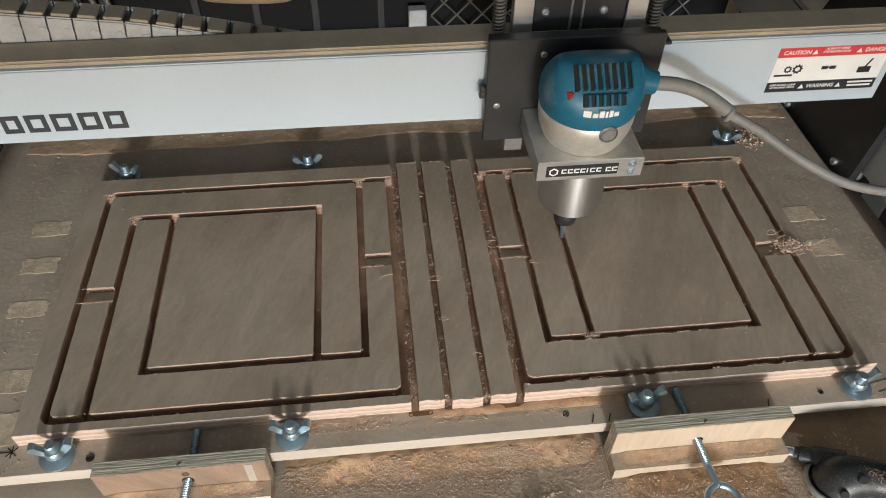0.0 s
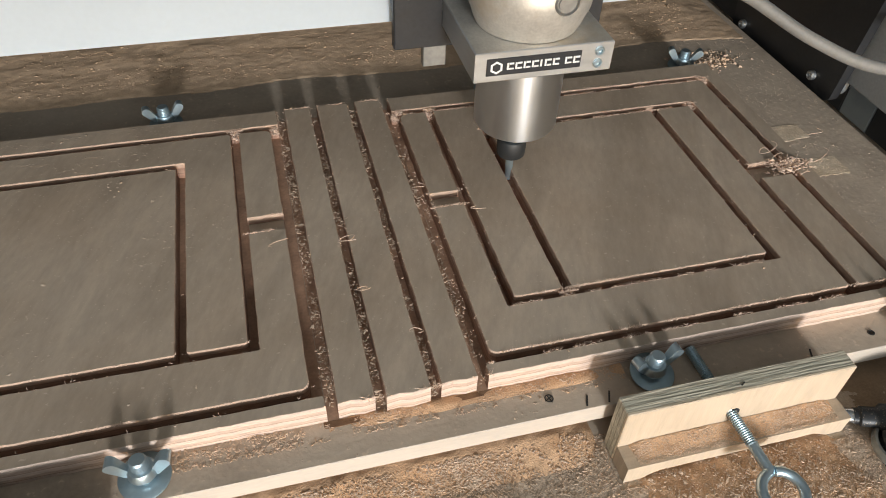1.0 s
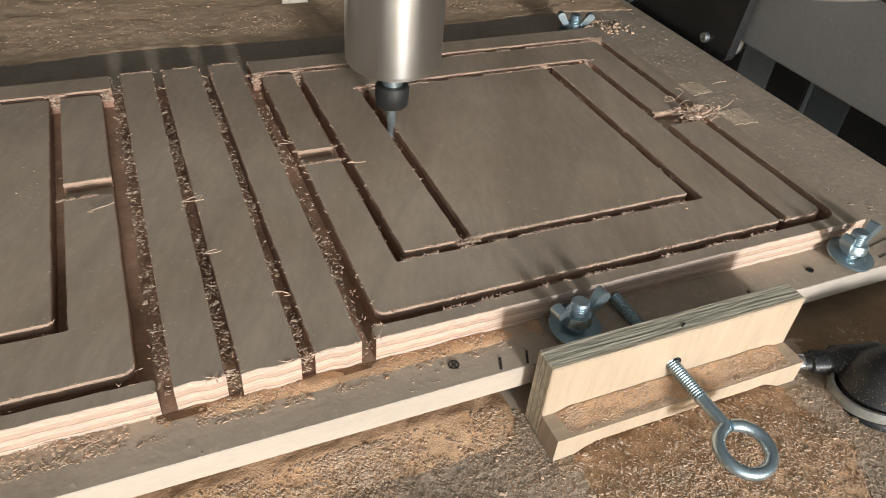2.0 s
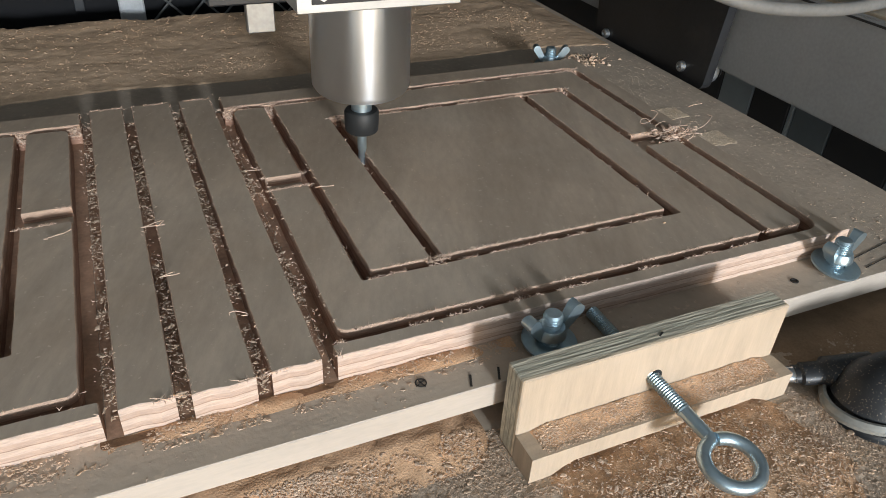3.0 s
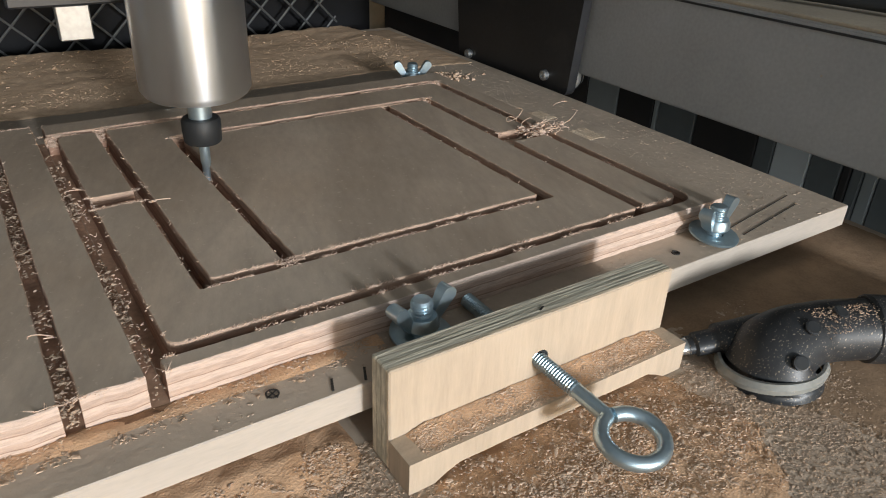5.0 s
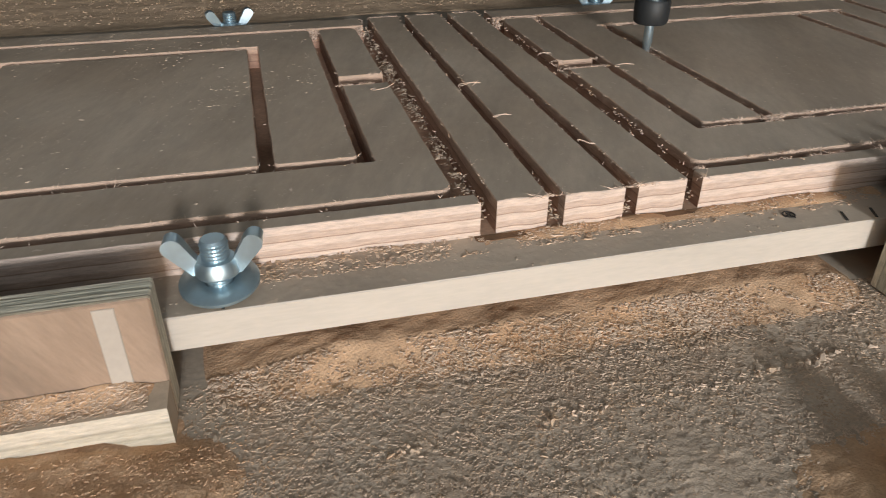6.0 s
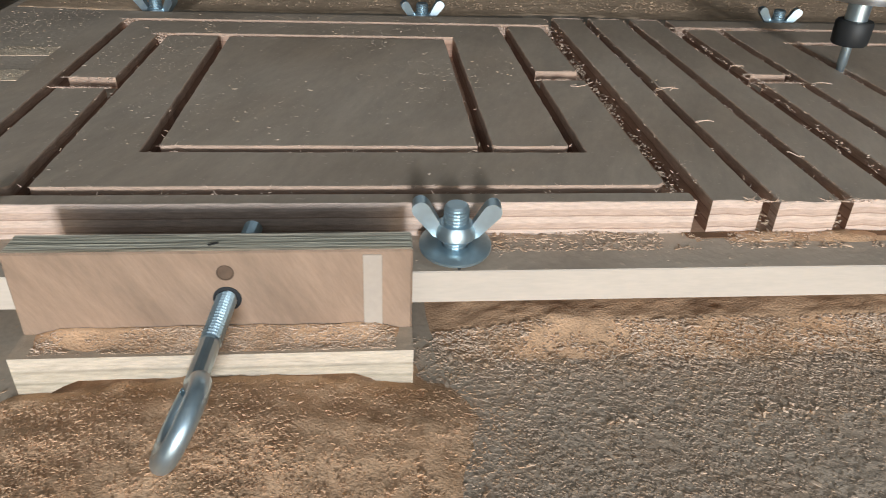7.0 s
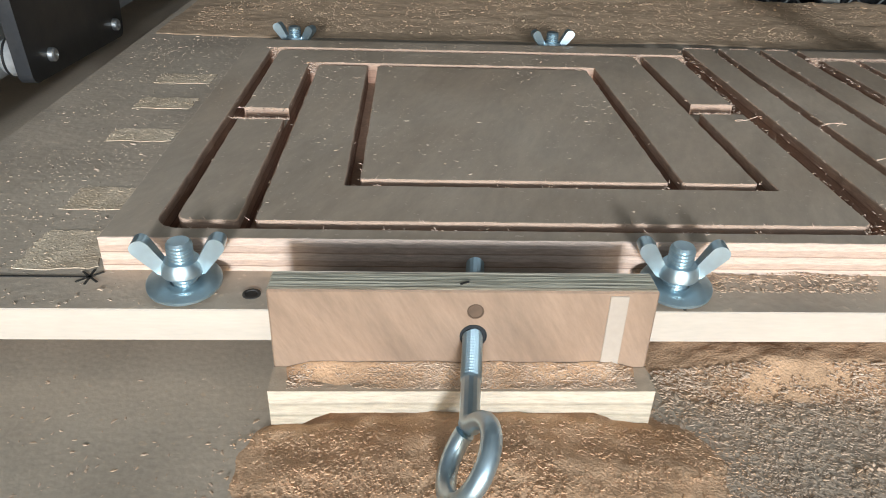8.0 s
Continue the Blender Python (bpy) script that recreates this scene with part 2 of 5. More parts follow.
BLACK = material("black anodised plate", (0.026, 0.027, 0.03), 0.42, scale=20, vary=0.3, fine=400, bump=0.06, second=(0.07, 0.065, 0.06), mix=0.3)
# blacker than paint: stands in for the missing shade on the cabinet front
SHADED_CASE_BLACK = material("cabinet black deepened for shade", (0.006, 0.006, 0.007), 0.7, scale=10, vary=0.3, fine=200, bump=0.05, spec=0.2)
WIRE = material("grey expanded metal", (0.15, 0.15, 0.147), 0.5, 0.6, scale=60, vary=0.2, fine=500, bump=0.1)
BLACK_PLASTIC = material("dusty black plastic", (0.022, 0.023, 0.025), 0.45, scale=60, vary=0.3, fine=500, bump=0.1, speck=(0.34, 0.28, 0.20), speck_scale=1100, speck_at=0.645)
WHITE = material("white powder-coated beam", (0.47, 0.535, 0.60), 0.38, scale=10, vary=0.04, fine=300, bump=0.03)
DUSTY_RAIL = material("dust-coated rail", (0.37, 0.315, 0.24), 0.8, scale=30, vary=0.2, fine=500, bump=0.25)
GREY = material("grey anodised rail", (0.36, 0.368, 0.375), 0.5, scale=14, vary=0.15, fine=400, bump=0.06, speck=(0.4, 0.34, 0.27), speck_scale=220, speck_at=0.73)
STEEL_COIL = material("grey steel coil", (0.32, 0.30, 0.27), 0.4, 0.8, vary=0.3, bump=0.1)
CHEEK = material("pale dusty grey plastic", (0.38, 0.39, 0.40), 0.6, scale=40, vary=0.2, fine=400, bump=0.1)
RED = material("red plastic", (0.26, 0.03, 0.025), 0.4, vary=0.2, bump=0.05)
LABEL_RED = material("printed red", (0.62, 0.05, 0.06), 0.45, vary=0.08, bump=0.0)
LABEL_BLACK = material("printed black", (0.02, 0.022, 0.026), 0.45, vary=0.15, bump=0.0)
LABEL_WHITE = material("printed white", (0.78, 0.78, 0.78), 0.45, vary=0.05, bump=0.0)
INK = material("dark grey lettering", (0.035, 0.04, 0.045), 0.5, vary=0.1, bump=0.0)
CORD = material("grey rubber cord", (0.20, 0.195, 0.185), 0.6, vary=0.2, bump=0.1)
CLEAR = material("cloudy clear plastic rim", (0.27, 0.265, 0.24), 0.25, vary=0.2, bump=0.05, coat=0.3)
SILVER = material("brushed silver tube", (0.62, 0.64, 0.66), 0.25, 0.9, vary=0.1, bump=0.04, stretch=(6, 1, 1))
YELLOW = material("yellow plastic", (0.80, 0.52, 0.03), 0.45, vary=0.1, bump=0.05)
RUBBER = material("black rubber nut", (0.016, 0.017, 0.018), 0.6, vary=0.2, bump=0.1)
# hole's inner shade put into one flat brown
DRILLED_SHADE = material("wood brown darkened for hole shade", (0.11, 0.07, 0.045), 0.9, vary=0.3, bump=0.2)
PENCIL = material("pencil, ink and dark hole mark", (0.03, 0.026, 0.022), 0.7, vary=0.2, bump=0.0)
WALL_LIGHT = material("pale workshop wall", (0.52, 0.52, 0.50), 0.85, scale=3, vary=0.08, fine=60, bump=0.1)
WALL_DARK = material("dark workshop wall", (0.05, 0.048, 0.046), 0.85, scale=3, vary=0.3, fine=60, bump=0.2)
CEIL = material("white workshop ceiling", (0.74, 0.74, 0.73), 0.9, scale=3, vary=0.1, fine=60, bump=0.1)
CONCRETE = material("concrete floor", (0.28, 0.27, 0.25), 0.85, scale=4, vary=0.2, fine=120, bump=0.2)
BOARD_PALE = material("pale grey board", (0.30, 0.335, 0.35), 0.6, scale=6, vary=0.1, fine=100, bump=0.05)
BOARD_LIGHT = material("pale blue-white board", (0.60, 0.66, 0.70), 0.6, scale=6, vary=0.06, fine=100, bump=0.05)
BOARD_GREY = material("grey board", (0.13, 0.15, 0.16), 0.6, scale=6, vary=0.12, fine=100, bump=0.05)
BOARD_DARK = material("dark board", (0.02, 0.02, 0.022), 0.6, scale=6, vary=0.2, fine=100, bump=0.05)
TAN_BOX = material("dusty cardboard", (0.30, 0.24, 0.17), 0.85, scale=12, vary=0.15, fine=200, bump=0.1)
STEEL = material("dull steel", (0.36, 0.36, 0.35), 0.4, 0.8, scale=30, vary=0.25, fine=300, bump=0.1)


# ---- mesh helpers ----
def thing(name, label, category, at=(0, 0, 0), group="", kind="", turn=(0, 0, 0)):
    ob = new(name)
    ob.empty_display_size = 0.01
    ob.matrix_world = pose(*at, *turn)
    return tagged(ob, label, category, group, kind)


def part(name, bm, mat, parent=None, label="", smooth=False):
    """Links a bmesh as one mesh object under a thing or a part. mat: one material, or a list."""
    me = bpy.data.meshes.new(name)
    bmesh.ops.recalc_face_normals(bm, faces=bm.faces)
    if smooth:
        for f in bm.faces:
            f.smooth = True
    bm.to_mesh(me)
    bm.free()
    if smooth:
        me.set_sharp_from_angle(angle=radians(38))
    for m in (mat if isinstance(mat, (list, tuple)) else [mat]):
        me.materials.append(m)
    ob = new(name, me)
    if parent is not None:
        ob.parent = parent
    if label:
        tagged(ob, label)
    return ob


def box(bm, x0, x1, y0, y1, z0, z1, bev=0.0, seg=1, m=None, mi=0):
    r = bmesh.ops.create_cube(bm, size=1.0, matrix=Matrix.LocRotScale(((x0 + x1) / 2, (y0 + y1) / 2, (z0 + z1) / 2), None, (x1 - x0, y1 - y0, z1 - z0)))
    vs = r["verts"]
    if bev:
        es = list({e for v in vs for e in v.link_edges})
        o = bmesh.ops.bevel(bm, geom=es, offset=bev, segments=seg, affect='EDGES')
        vs = list(o["verts"])
    if m is not None:
        bmesh.ops.transform(bm, matrix=m, verts=vs)
    if mi:
        for f in {f for v in vs for f in v.link_faces}:
            f.material_index = mi
    return vs


def lathe(bm, profile, seg=28, m=None, cap=True):
    """Turns (radius, height) pairs round z."""
    rings = []
    for r, z in profile:
        if r < 1e-6:
            rings.append([bm.verts.new((0, 0, z))])
        else:
            rings.append([bm.verts.new((r * math.cos(2 * math.pi * k / seg), r * math.sin(2 * math.pi * k / seg), z)) for k in range(seg)])
    for a, b in zip(rings, rings[1:]):
        for k in range(seg):
            k2 = (k + 1) % seg
            q = [a[k % len(a)], a[k2 % len(a)], b[k2 % len(b)], b[k % len(b)]]
            q = list(dict.fromkeys(q))
            if len(q) > 2:
                bm.faces.new(q)
    if cap:
        for ring, flip in ((rings[0], True), (rings[-1], False)):
            if len(ring) > 2:
                bm.faces.new(ring[::-1] if flip else ring)
    vs = [v for ring in rings for v in ring]
    if m is not None:
        bmesh.ops.transform(bm, matrix=m, verts=vs)
    return vs


def tube(bm, pts, r, seg=10, closed=False, flat=1.0):
    """A tube along points; r: a radius, or one for each point; flat: height against width."""
    pts = [Vector(p) for p in pts]
    rings = []
    n = len(pts)
    up = Vector((0, 0, 1))
    for i, p in enumerate(pts):
        a = pts[(i - 1) % n] if closed or i else p
        b = pts[(i + 1) % n] if closed or i < n - 1 else p
        d = (b - a).normalized()
        side = d.cross(up)
        if side.length < 1e-3:
            side = d.cross(Vector((0, 1, 0)))
        side.normalize()
        top = side.cross(d)
        rad = r[i] if isinstance(r, (list, tuple)) else r
        rings.append([bm.verts.new(p + rad * (math.cos(t) * side + flat * math.sin(t) * top)) for t in [2 * math.pi * k / seg for k in range(seg)]])
    for i in range(n if closed else n - 1):
        a, b = rings[i], rings[(i + 1) % n]
        for k in range(seg):
            bm.faces.new((a[k], a[(k + 1) % seg], b[(k + 1) % seg], b[k]))
    if not closed:
        bm.faces.new(rings[0][::-1])
        bm.faces.new(rings[-1])
    return [v for g in rings for v in g]


def curve(pts, n=10):
    """A smooth run of points through the given ones."""
    p = [Vector(q) for q in pts]
    p = [2 * p[0] - p[1]] + p + [2 * p[-1] - p[-2]]
    out = []
    for i in range(1, len(p) - 2):
        for k in range(n):
            t = k / n
            out.append(0.5 * ((2 * p[i]) + (p[i + 1] - p[i - 1]) * t + (2 * p[i - 1] - 5 * p[i] + 4 * p[i + 1] - p[i + 2]) * t * t
                              + (3 * p[i] - p[i - 1] - 3 * p[i + 1] + p[i + 2]) * t ** 3))
    out.append(p[-2])
    return out


def rounded(poly, radii, n=5):
    """A polygon with its corners rounded, one radius a corner."""
    out = []
    m = len(poly)
    for i in range(m):
        p, a, b = Vector(poly[i]), Vector(poly[i - 1]), Vector(poly[(i + 1) % m])
        r = radii[i] if isinstance(radii, (list, tuple)) else radii
        if r <= 0:
            out.append(p)
            continue
        u, v = (a - p).normalized(), (b - p).normalized()
        c = p + (u + v) * r
        s, e = p + u * r, p + v * r
        for k in range(n + 1):
            t = k / n * math.pi / 2
            out.append(c + (s - c) * math.cos(t) + (e - c) * math.sin(t))
    return out


def prism(bm, poly, z0, z1, ragged=0.0, top_mi=0, side_mi=1, chamfer=0.0004):
    """An upright prism on a plan, its top edge slightly broken and its sides slightly uneven."""
    pts = []
    m = len(poly)
    for i in range(m):
        a, b = Vector(poly[i]), Vector(poly[(i + 1) % m])
        k = max(1, int((b - a).length / 0.006)) if ragged else 1
        for j in range(k):
            q = a.lerp(b, j / k)
            if ragged and j:
                q = q + Vector((random.uniform(-1, 1), random.uniform(-1, 1))) * ragged
            pts.append(q)
    area = sum(a.x * b.y - b.x * a.y for a, b in zip(pts, pts[1:] + pts[:1]))
    if area < 0:
        pts = pts[::-1]
    ins = []
    m = len(pts)
    for i in range(m):
        d = (pts[(i + 1) % m] - pts[i - 1])
        nrm = Vector((d.y, -d.x)).normalized()
        ins.append(pts[i] - nrm * chamfer)
    lo = [bm.verts.new((p.x, p.y, z0)) for p in pts]
    hi = [bm.verts.new((p.x, p.y, z1 - chamfer)) for p in pts]
    tp = [bm.verts.new((p.x, p.y, z1)) for p in ins]
    for i in range(m):
        j = (i + 1) % m
        f = bm.faces.new((lo[i], lo[j], hi[j], hi[i]))
        f.material_index = side_mi
        f = bm.faces.new((hi[i], hi[j], tp[j], tp[i]))
        f.material_index = side_mi
    f = bm.faces.new(tp)
    f.material_index = top_mi
    f = bm.faces.new(lo[::-1])
    f.material_index = side_mi


def crumbs(name, places, sizes, mat, label, category, flat=0.45, long=1.6, lie=None):
    """Loose grains, each a small slanted wedge, all one heap of stuff. places: (n, 3) points that they rest on."""
    n = len(places)
    rng = np.random.default_rng(len(name) * 7 + n)
    base = np.array([[-1, -0.6, 0], [1, -0.5, 0], [0.1, 0.95, 0], [0.1, -0.55, 0.9], [0.55, 0.35, 0.75], [-0.5, 0.25, 1.0]])
    a = rng.uniform(0, 2 * np.pi, n) if lie is None else rng.normal(0, lie, n) + np.pi * rng.integers(0, 2, n)
    c, s = np.cos(a), np.sin(a)
    st = np.stack([sizes * long * rng.uniform(0.5, 1.3, n), sizes * rng.uniform(0.4, 1.0, n), sizes * flat * rng.uniform(0.5, 1.5, n)], 1) * 0.5
    v = base[None] * st[:, None, :]
    x = v[..., 0] * c[:, None] - v[..., 1] * s[:, None]
    y = v[..., 0] * s[:, None] + v[..., 1] * c[:, None]
    verts = np.stack([x, y, v[..., 2]], -1) + places[:, None, :]
    tri = np.array([[0, 1, 3], [1, 4, 3], [1, 2, 4], [2, 5, 4], [2, 0, 5], [0, 3, 5], [3, 4, 5], [2, 1, 0]])
    faces = (tri[None] + 6 * np.arange(n)[:, None, None]).reshape(-1, 3)
    me = bpy.data.meshes.new(name)
    me.from_pydata(verts.reshape(-1, 3).tolist(), [], faces.tolist())
    me.materials.append(mat)
    return tagged(new(name, me), label, category, kind="stuff")


def clumped(n, x0, x1, y0, y1, scale=14.0, low=0.35, seed=3, want=None):
    """Points over a rectangle, thicker where a noise is high; want: a further weight of (x, y) from 0 to 1."""
    rng = np.random.default_rng(seed)
    out = []
    while len(out) < n:
        x, y = rng.uniform(x0, x1), rng.uniform(y0, y1)
        d = 0.5 + 0.9 * noise.noise(Vector((x * scale, y * scale, seed)))
        d += 0.5 * noise.noise(Vector((x * scale * 5, y * scale * 5, seed)))
        if want is not None:
            d *= want(x, y)
        if rng.uniform(low * 0, 1) < d - low * 0.3:
            out.append((x, y))
    return np.array(out)

# ---- the plan, in metres; the bench top is z = 0 ----
TOP, SB, SB_LOW = 0.039, 0.0255, 0.0130
FRONT, BACK, LEFT, RIGHT = -0.0475, 0.237, -0.267, 0.412
H1, H2, H3, H4 = 0.2145, 0.1790, 0.0018, -0.0366
LV = (-0.247, -0.2178, -0.181, -0.043, -0.0035, 0.0265)
RV = (0.396, 0.3645, 0.3295, 0.1860, 0.1485, 0.1212)
GAPS = (0.0330, 0.0593, 0.0895, 0.1163)
G = 0.0031

# ---- room ----
def slab(name, x0, x1, y0, y1, z0, z1, mat, label, category):
    bm = bmesh.new()
    box(bm, x0, x1, y0, y1, z0, z1)
    return tagged(part(name, bm, mat), label, category, kind="structure")


slab("floor", -2.6, 2.6, -2.6, 2.4, -1.02, -0.92, CONCRETE, "grey concrete workshop floor under the bench", "floor")
slab("ceiling", -2.6, 2.6, -2.6, 2.4, 1.55, 1.65, CEIL, "plain white workshop ceiling", "ceiling")
slab("wall_north", -2.6, 2.6, 2.3, 2.4, -0.92, 1.55, WALL_DARK, "dark workshop wall behind the machine", "wall")
slab("wall_west", -2.6, -2.5, -2.5, 2.3, -0.92, 1.55, WALL_LIGHT, "pale workshop side wall", "wall")
slab("wall_east", 2.5, 2.6, -2.5, 2.3, -0.92, 1.55, WALL_LIGHT, "pale workshop side wall", "wall")
slab("wall_south_west", -2.5, -1.75, -2.6, -2.5, -0.92, 1.55, WALL_LIGHT, "pale wall beside the open workshop door", "wall")
slab("wall_south_east", 1.75, 2.5, -2.6, -2.5, -0.92, 1.55, WALL_LIGHT, "pale wall beside the open workshop door", "wall")
# added out of view; its height sets how much sun reaches the gantry beam
slab("sun_stop_lintel", -1.75, 1.75, -2.6, -2.5, 0.655, 1.55, WALL_LIGHT, "unseen pale lintel added to hold sun off the beam", "wall")

# ---- bench ----
bench = thing("workbench", "wide dark workbench covered with dust and wood chips", "workbench", (0, 0, 0))
bm = bmesh.new()
box(bm, -0.49, 0.540, -0.62, 1.05, -0.03, 0.0, 0.002)
part("bench_top", bm, BENCH, bench)
for sy in (-0.28, 0.78):
    bm = bmesh.new()
    box(bm, 0.5405, 0.600, sy - 0.03, sy + 0.03, -0.03, 0.0, 0.002)
    part("bracket_arm", bm, BENCH, bench, "short arm carrying the rail")
for sx in (-0.44, 0.455):
    for sy in (-0.56, 0.98):
        bm = bmesh.new()
        box(bm, sx - 0.04, sx + 0.04, sy - 0.04, sy + 0.04, -0.92, -0.03, 0.003)
        part("leg", bm, PINE, bench)

# ---- spoilboard ----
spoil = thing("spoilboard", "dust-covered spoilboard with pale sawn front edge on hidden battens", "board", (0, 0, 0))
bm = bmesh.new()
prism(bm, [(-0.362, -0.0725), (0.498, -0.0725), (0.498, 0.466), (-0.362, 0.466)], SB_LOW, SB, chamfer=0.0005)
part("board", bm, [SPOIL, SPOIL_EDGE], spoil)
for sy in (-0.010, 0.13, 0.29, 0.445):
    bm = bmesh.new()
    box(bm, -0.355, 0.49, sy - 0.015, sy + 0.015, 0.0, SB_LOW - 0.0002)
    part("batten", bm, SPOIL, spoil)


def disc(bm, x, y, z, r, h=0.0004, seg=14):
    lathe(bm, [(r, 0), (r * 0.9, h)], seg, Matrix.Translation((x, y, z)))


# discs for holes, marks and a ruled line on the front lip of the spoilboard
bm = bmesh.new()
lathe(bm, [(0.0020, 0), (0.0026, 0), (0.0026, 0.0003), (0.0020, 0.0003), (0.0020, 0)], 18, Matrix.Translation((0.151, -0.061, SB + 0.0001)), cap=False)
for an in (0.5, 1.9):
    box(bm, -0.0030, 0.0022, -0.00025, 0.00025, 0, 0.0003, m=Matrix.Translation((0.151, -0.061, SB + 0.0001)) @ Matrix.Rotation(an, 4, 'Z'))
part("pen_mark", bm, PENCIL, spoil, "black pen mark of a crossed ring")
# low dark discs paint the shade of two small holes
for x, y, r in ((-0.2114, -0.0630, 0.0032), (0.362, -0.0615, 0.0022)):
    bm = bmesh.new()
    lathe(bm, [(r, 0), (r, 0.0004), (r * 0.72, 0.0005), (r * 0.66, 0.0001), (0, 0.0001)], 16, Matrix.Translation((x, y, SB)), cap=False)
    part("lip_hole_disc", bm, PENCIL, spoil, "dark disc standing for a shaded hole in the board")
for x0, y0, x1, y1, w in ((-0.365, -0.0525, -0.2695, -0.0525, 0.0009), (-0.0615, -0.0715, -0.0615, -0.0665, 0.001), (0.170, -0.0705, 0.1725, -0.0640, 0.001),
                          (0.183, -0.0710, 0.186, -0.064, 0.001), (-0.274, -0.056, -0.2665, -0.049, 0.0008), (-0.274, -0.049, -0.2665, -0.056, 0.0008),
                          (-0.2703, -0.0575, -0.2703, -0.0475, 0.0008), (0.405, -0.058, 0.478, -0.046, 0.0004), (0.41, -0.066, 0.472, -0.056, 0.0004),
                          (0.314, -0.0705, 0.3165, -0.064, 0.001)):
    bm = bmesh.new()
    d = Vector((x1 - x0, y1 - y0))
    ln, an = d.length, math.atan2(d.y, d.x)
    box(bm, 0, ln, -w / 2, w / 2, 0, 0.0003, m=Matrix.Translation((x0, y0, SB)) @ Matrix.Rotation(an, 4, 'Z'))
    part("pen_mark", bm, PENCIL, spoil, "black pen mark")
for k, (x0, x1, y0, y1) in enumerate(((-0.318, -0.284, 0.176, 0.196), (-0.315, -0.283, 0.128, 0.147), (-0.312, -0.280, 0.078, 0.095), (-0.302, -0.27, 0.0, 0.022), (-0.300, -0.2705, -0.047, -0.018),
                                      (0.421, 0.452, 0.130, 0.150), (0.425, 0.455, 0.082, 0.104))):
    # shallow routed rests, pale and ragged
    rr = random.Random(k + 40)
    n = 26
    plan = []
    for q in range(n):
        u = 4 * q / n
        s, f = int(u), u - int(u)
        px, py = ((f, 0), (1, f), (1 - f, 1), (0, 1 - f))[s]
        plan.append(Vector((x0 + (x1 - x0) * px + rr.uniform(-1, 1) * 0.0013, y0 + (y1 - y0) * py + rr.uniform(-1, 1) * 0.0011)))
    bm = bmesh.new()
    prism(bm, plan, SB - 0.0006, SB + 0.00025, top_mi=0, side_mi=0, chamfer=0.0002)
    part("routed_rest", bm, RAW_BOARD, spoil, "pale ragged patch left by the cutter")

# ---- the plywood sheet, cut into frames, panels and slats ----
sheet = thing("plywood_sheet", "brown plywood sheet routed into frames, panels and slats, dusty", "plywood sheet", (0, 0, SB))
DEEP = TOP - SB
RAG = 0.00022


def piece(name, polys, label="", mats=None):
    """polys: (plan, radii, floor, top) prisms of one piece."""
    bm = bmesh.new()
    for plan, radii, z0, z1 in polys:
        prism(bm, rounded(plan, radii), z0, z1, RAG)
    # faces inside the cuts take the wall colour with their shade in it
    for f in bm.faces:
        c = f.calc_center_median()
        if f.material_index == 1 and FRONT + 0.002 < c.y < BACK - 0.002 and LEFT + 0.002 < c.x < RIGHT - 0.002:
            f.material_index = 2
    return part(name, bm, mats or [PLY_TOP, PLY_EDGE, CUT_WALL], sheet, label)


R1, R2 = 0.0055, 0.0022


def frames(V, s, lap_in, lap_out):
    """One door: surround, two interlocking frames and the panel. V: the six upright cuts from the outside in; s: +1 or -1 for the side of the slats."""
    a, b, c, d, e, f = V
    g = G * s
    # centre panel
    piece("panel", [([(c + g, H3 + G), (d - g, H3 + G), (d - g, H2 - G), (c + g, H2 - G)], 0.0012, 0.0006, DEEP)], "square plywood centre panel")
    # lower frame: bottom bar, inner strip by the outside, long strip by the slats with a half lap
    y0, y1 = lap_in
    low = [([(b + g, H4 + G), (f - g, H4 + G), (f - g, y0), (e + g, y0), (e + g, H3 - G), (c - g, H3 - G), (c - g, H2 - G), (b + g, H2 - G)],
            [R2, R1, 0, 0, 0.001, 0.001, R2, R2], 0.0006, DEEP),
           ([(e + g, y0), (f - g, y0), (f - g, y1), (e + g, y1)], 0, 0.0006, DEEP - 0.0058),
           ([(e + g, y1), (f - g, y1), (f - g, H1 - G), (e + g, H1 - G)], [0, 0, R1, R2], 0.0006, DEEP)]
    piece("lower_frame", low, "U-shaped plywood frame with a half-lap notch")
    y0, y1 = lap_out
    up = [([(a + g, y1), (b - g, y1), (b - g, H2 + G), (d + g, H2 + G), (d + g, H3 + G), (e - g, H3 + G), (e - g, H1 - G), (a + g, H1 - G)],
           [0, 0, 0.001, 0.001, R2, R2, R2, R1], 0.0006, DEEP),
          ([(a + g, y0), (b - g, y0), (b - g, y1), (a + g, y1)], 0, 0.0006, DEEP - 0.0058),
          ([(a + g, H4 + G), (b - g, H4 + G), (b - g, y0), (a + g, y0)], [R1, R2, 0, 0], 0.0006, DEEP)]
    piece("upper_frame", up, "U-shaped plywood frame with a half-lap notch")


frames(LV, 1, (0.0965, 0.1120), (0.0770, 0.0935))
frames(RV, -1, (0.0955, 0.1105), (0.0765, 0.0935))
for edge_x, V, gap, s in ((LEFT, LV, GAPS[0], 1), (RIGHT, RV, GAPS[3], -1)):
    g = G * s
    ins = gap - g
    plan = [(edge_x, FRONT), (ins, FRONT), (ins, H4 - G), (V[0] - g, H4 - G), (V[0] - g, H1 + G), (ins, H1 + G), (ins, BACK), (edge_x, BACK)]
    piece("surround", [(plan, [0, 0, 0.0014, R1 + 0.004, R1 + 0.004, 0.0014, 0, 0], 0.0, DEEP)], "outer rim of the plywood sheet")
for k in range(3):
    x0, x1 = GAPS[k] + G - 0.0004 * (k == 1), GAPS[k + 1] - G
    y0 = FRONT + (0.0004, -0.0012, 0.0004)[k]
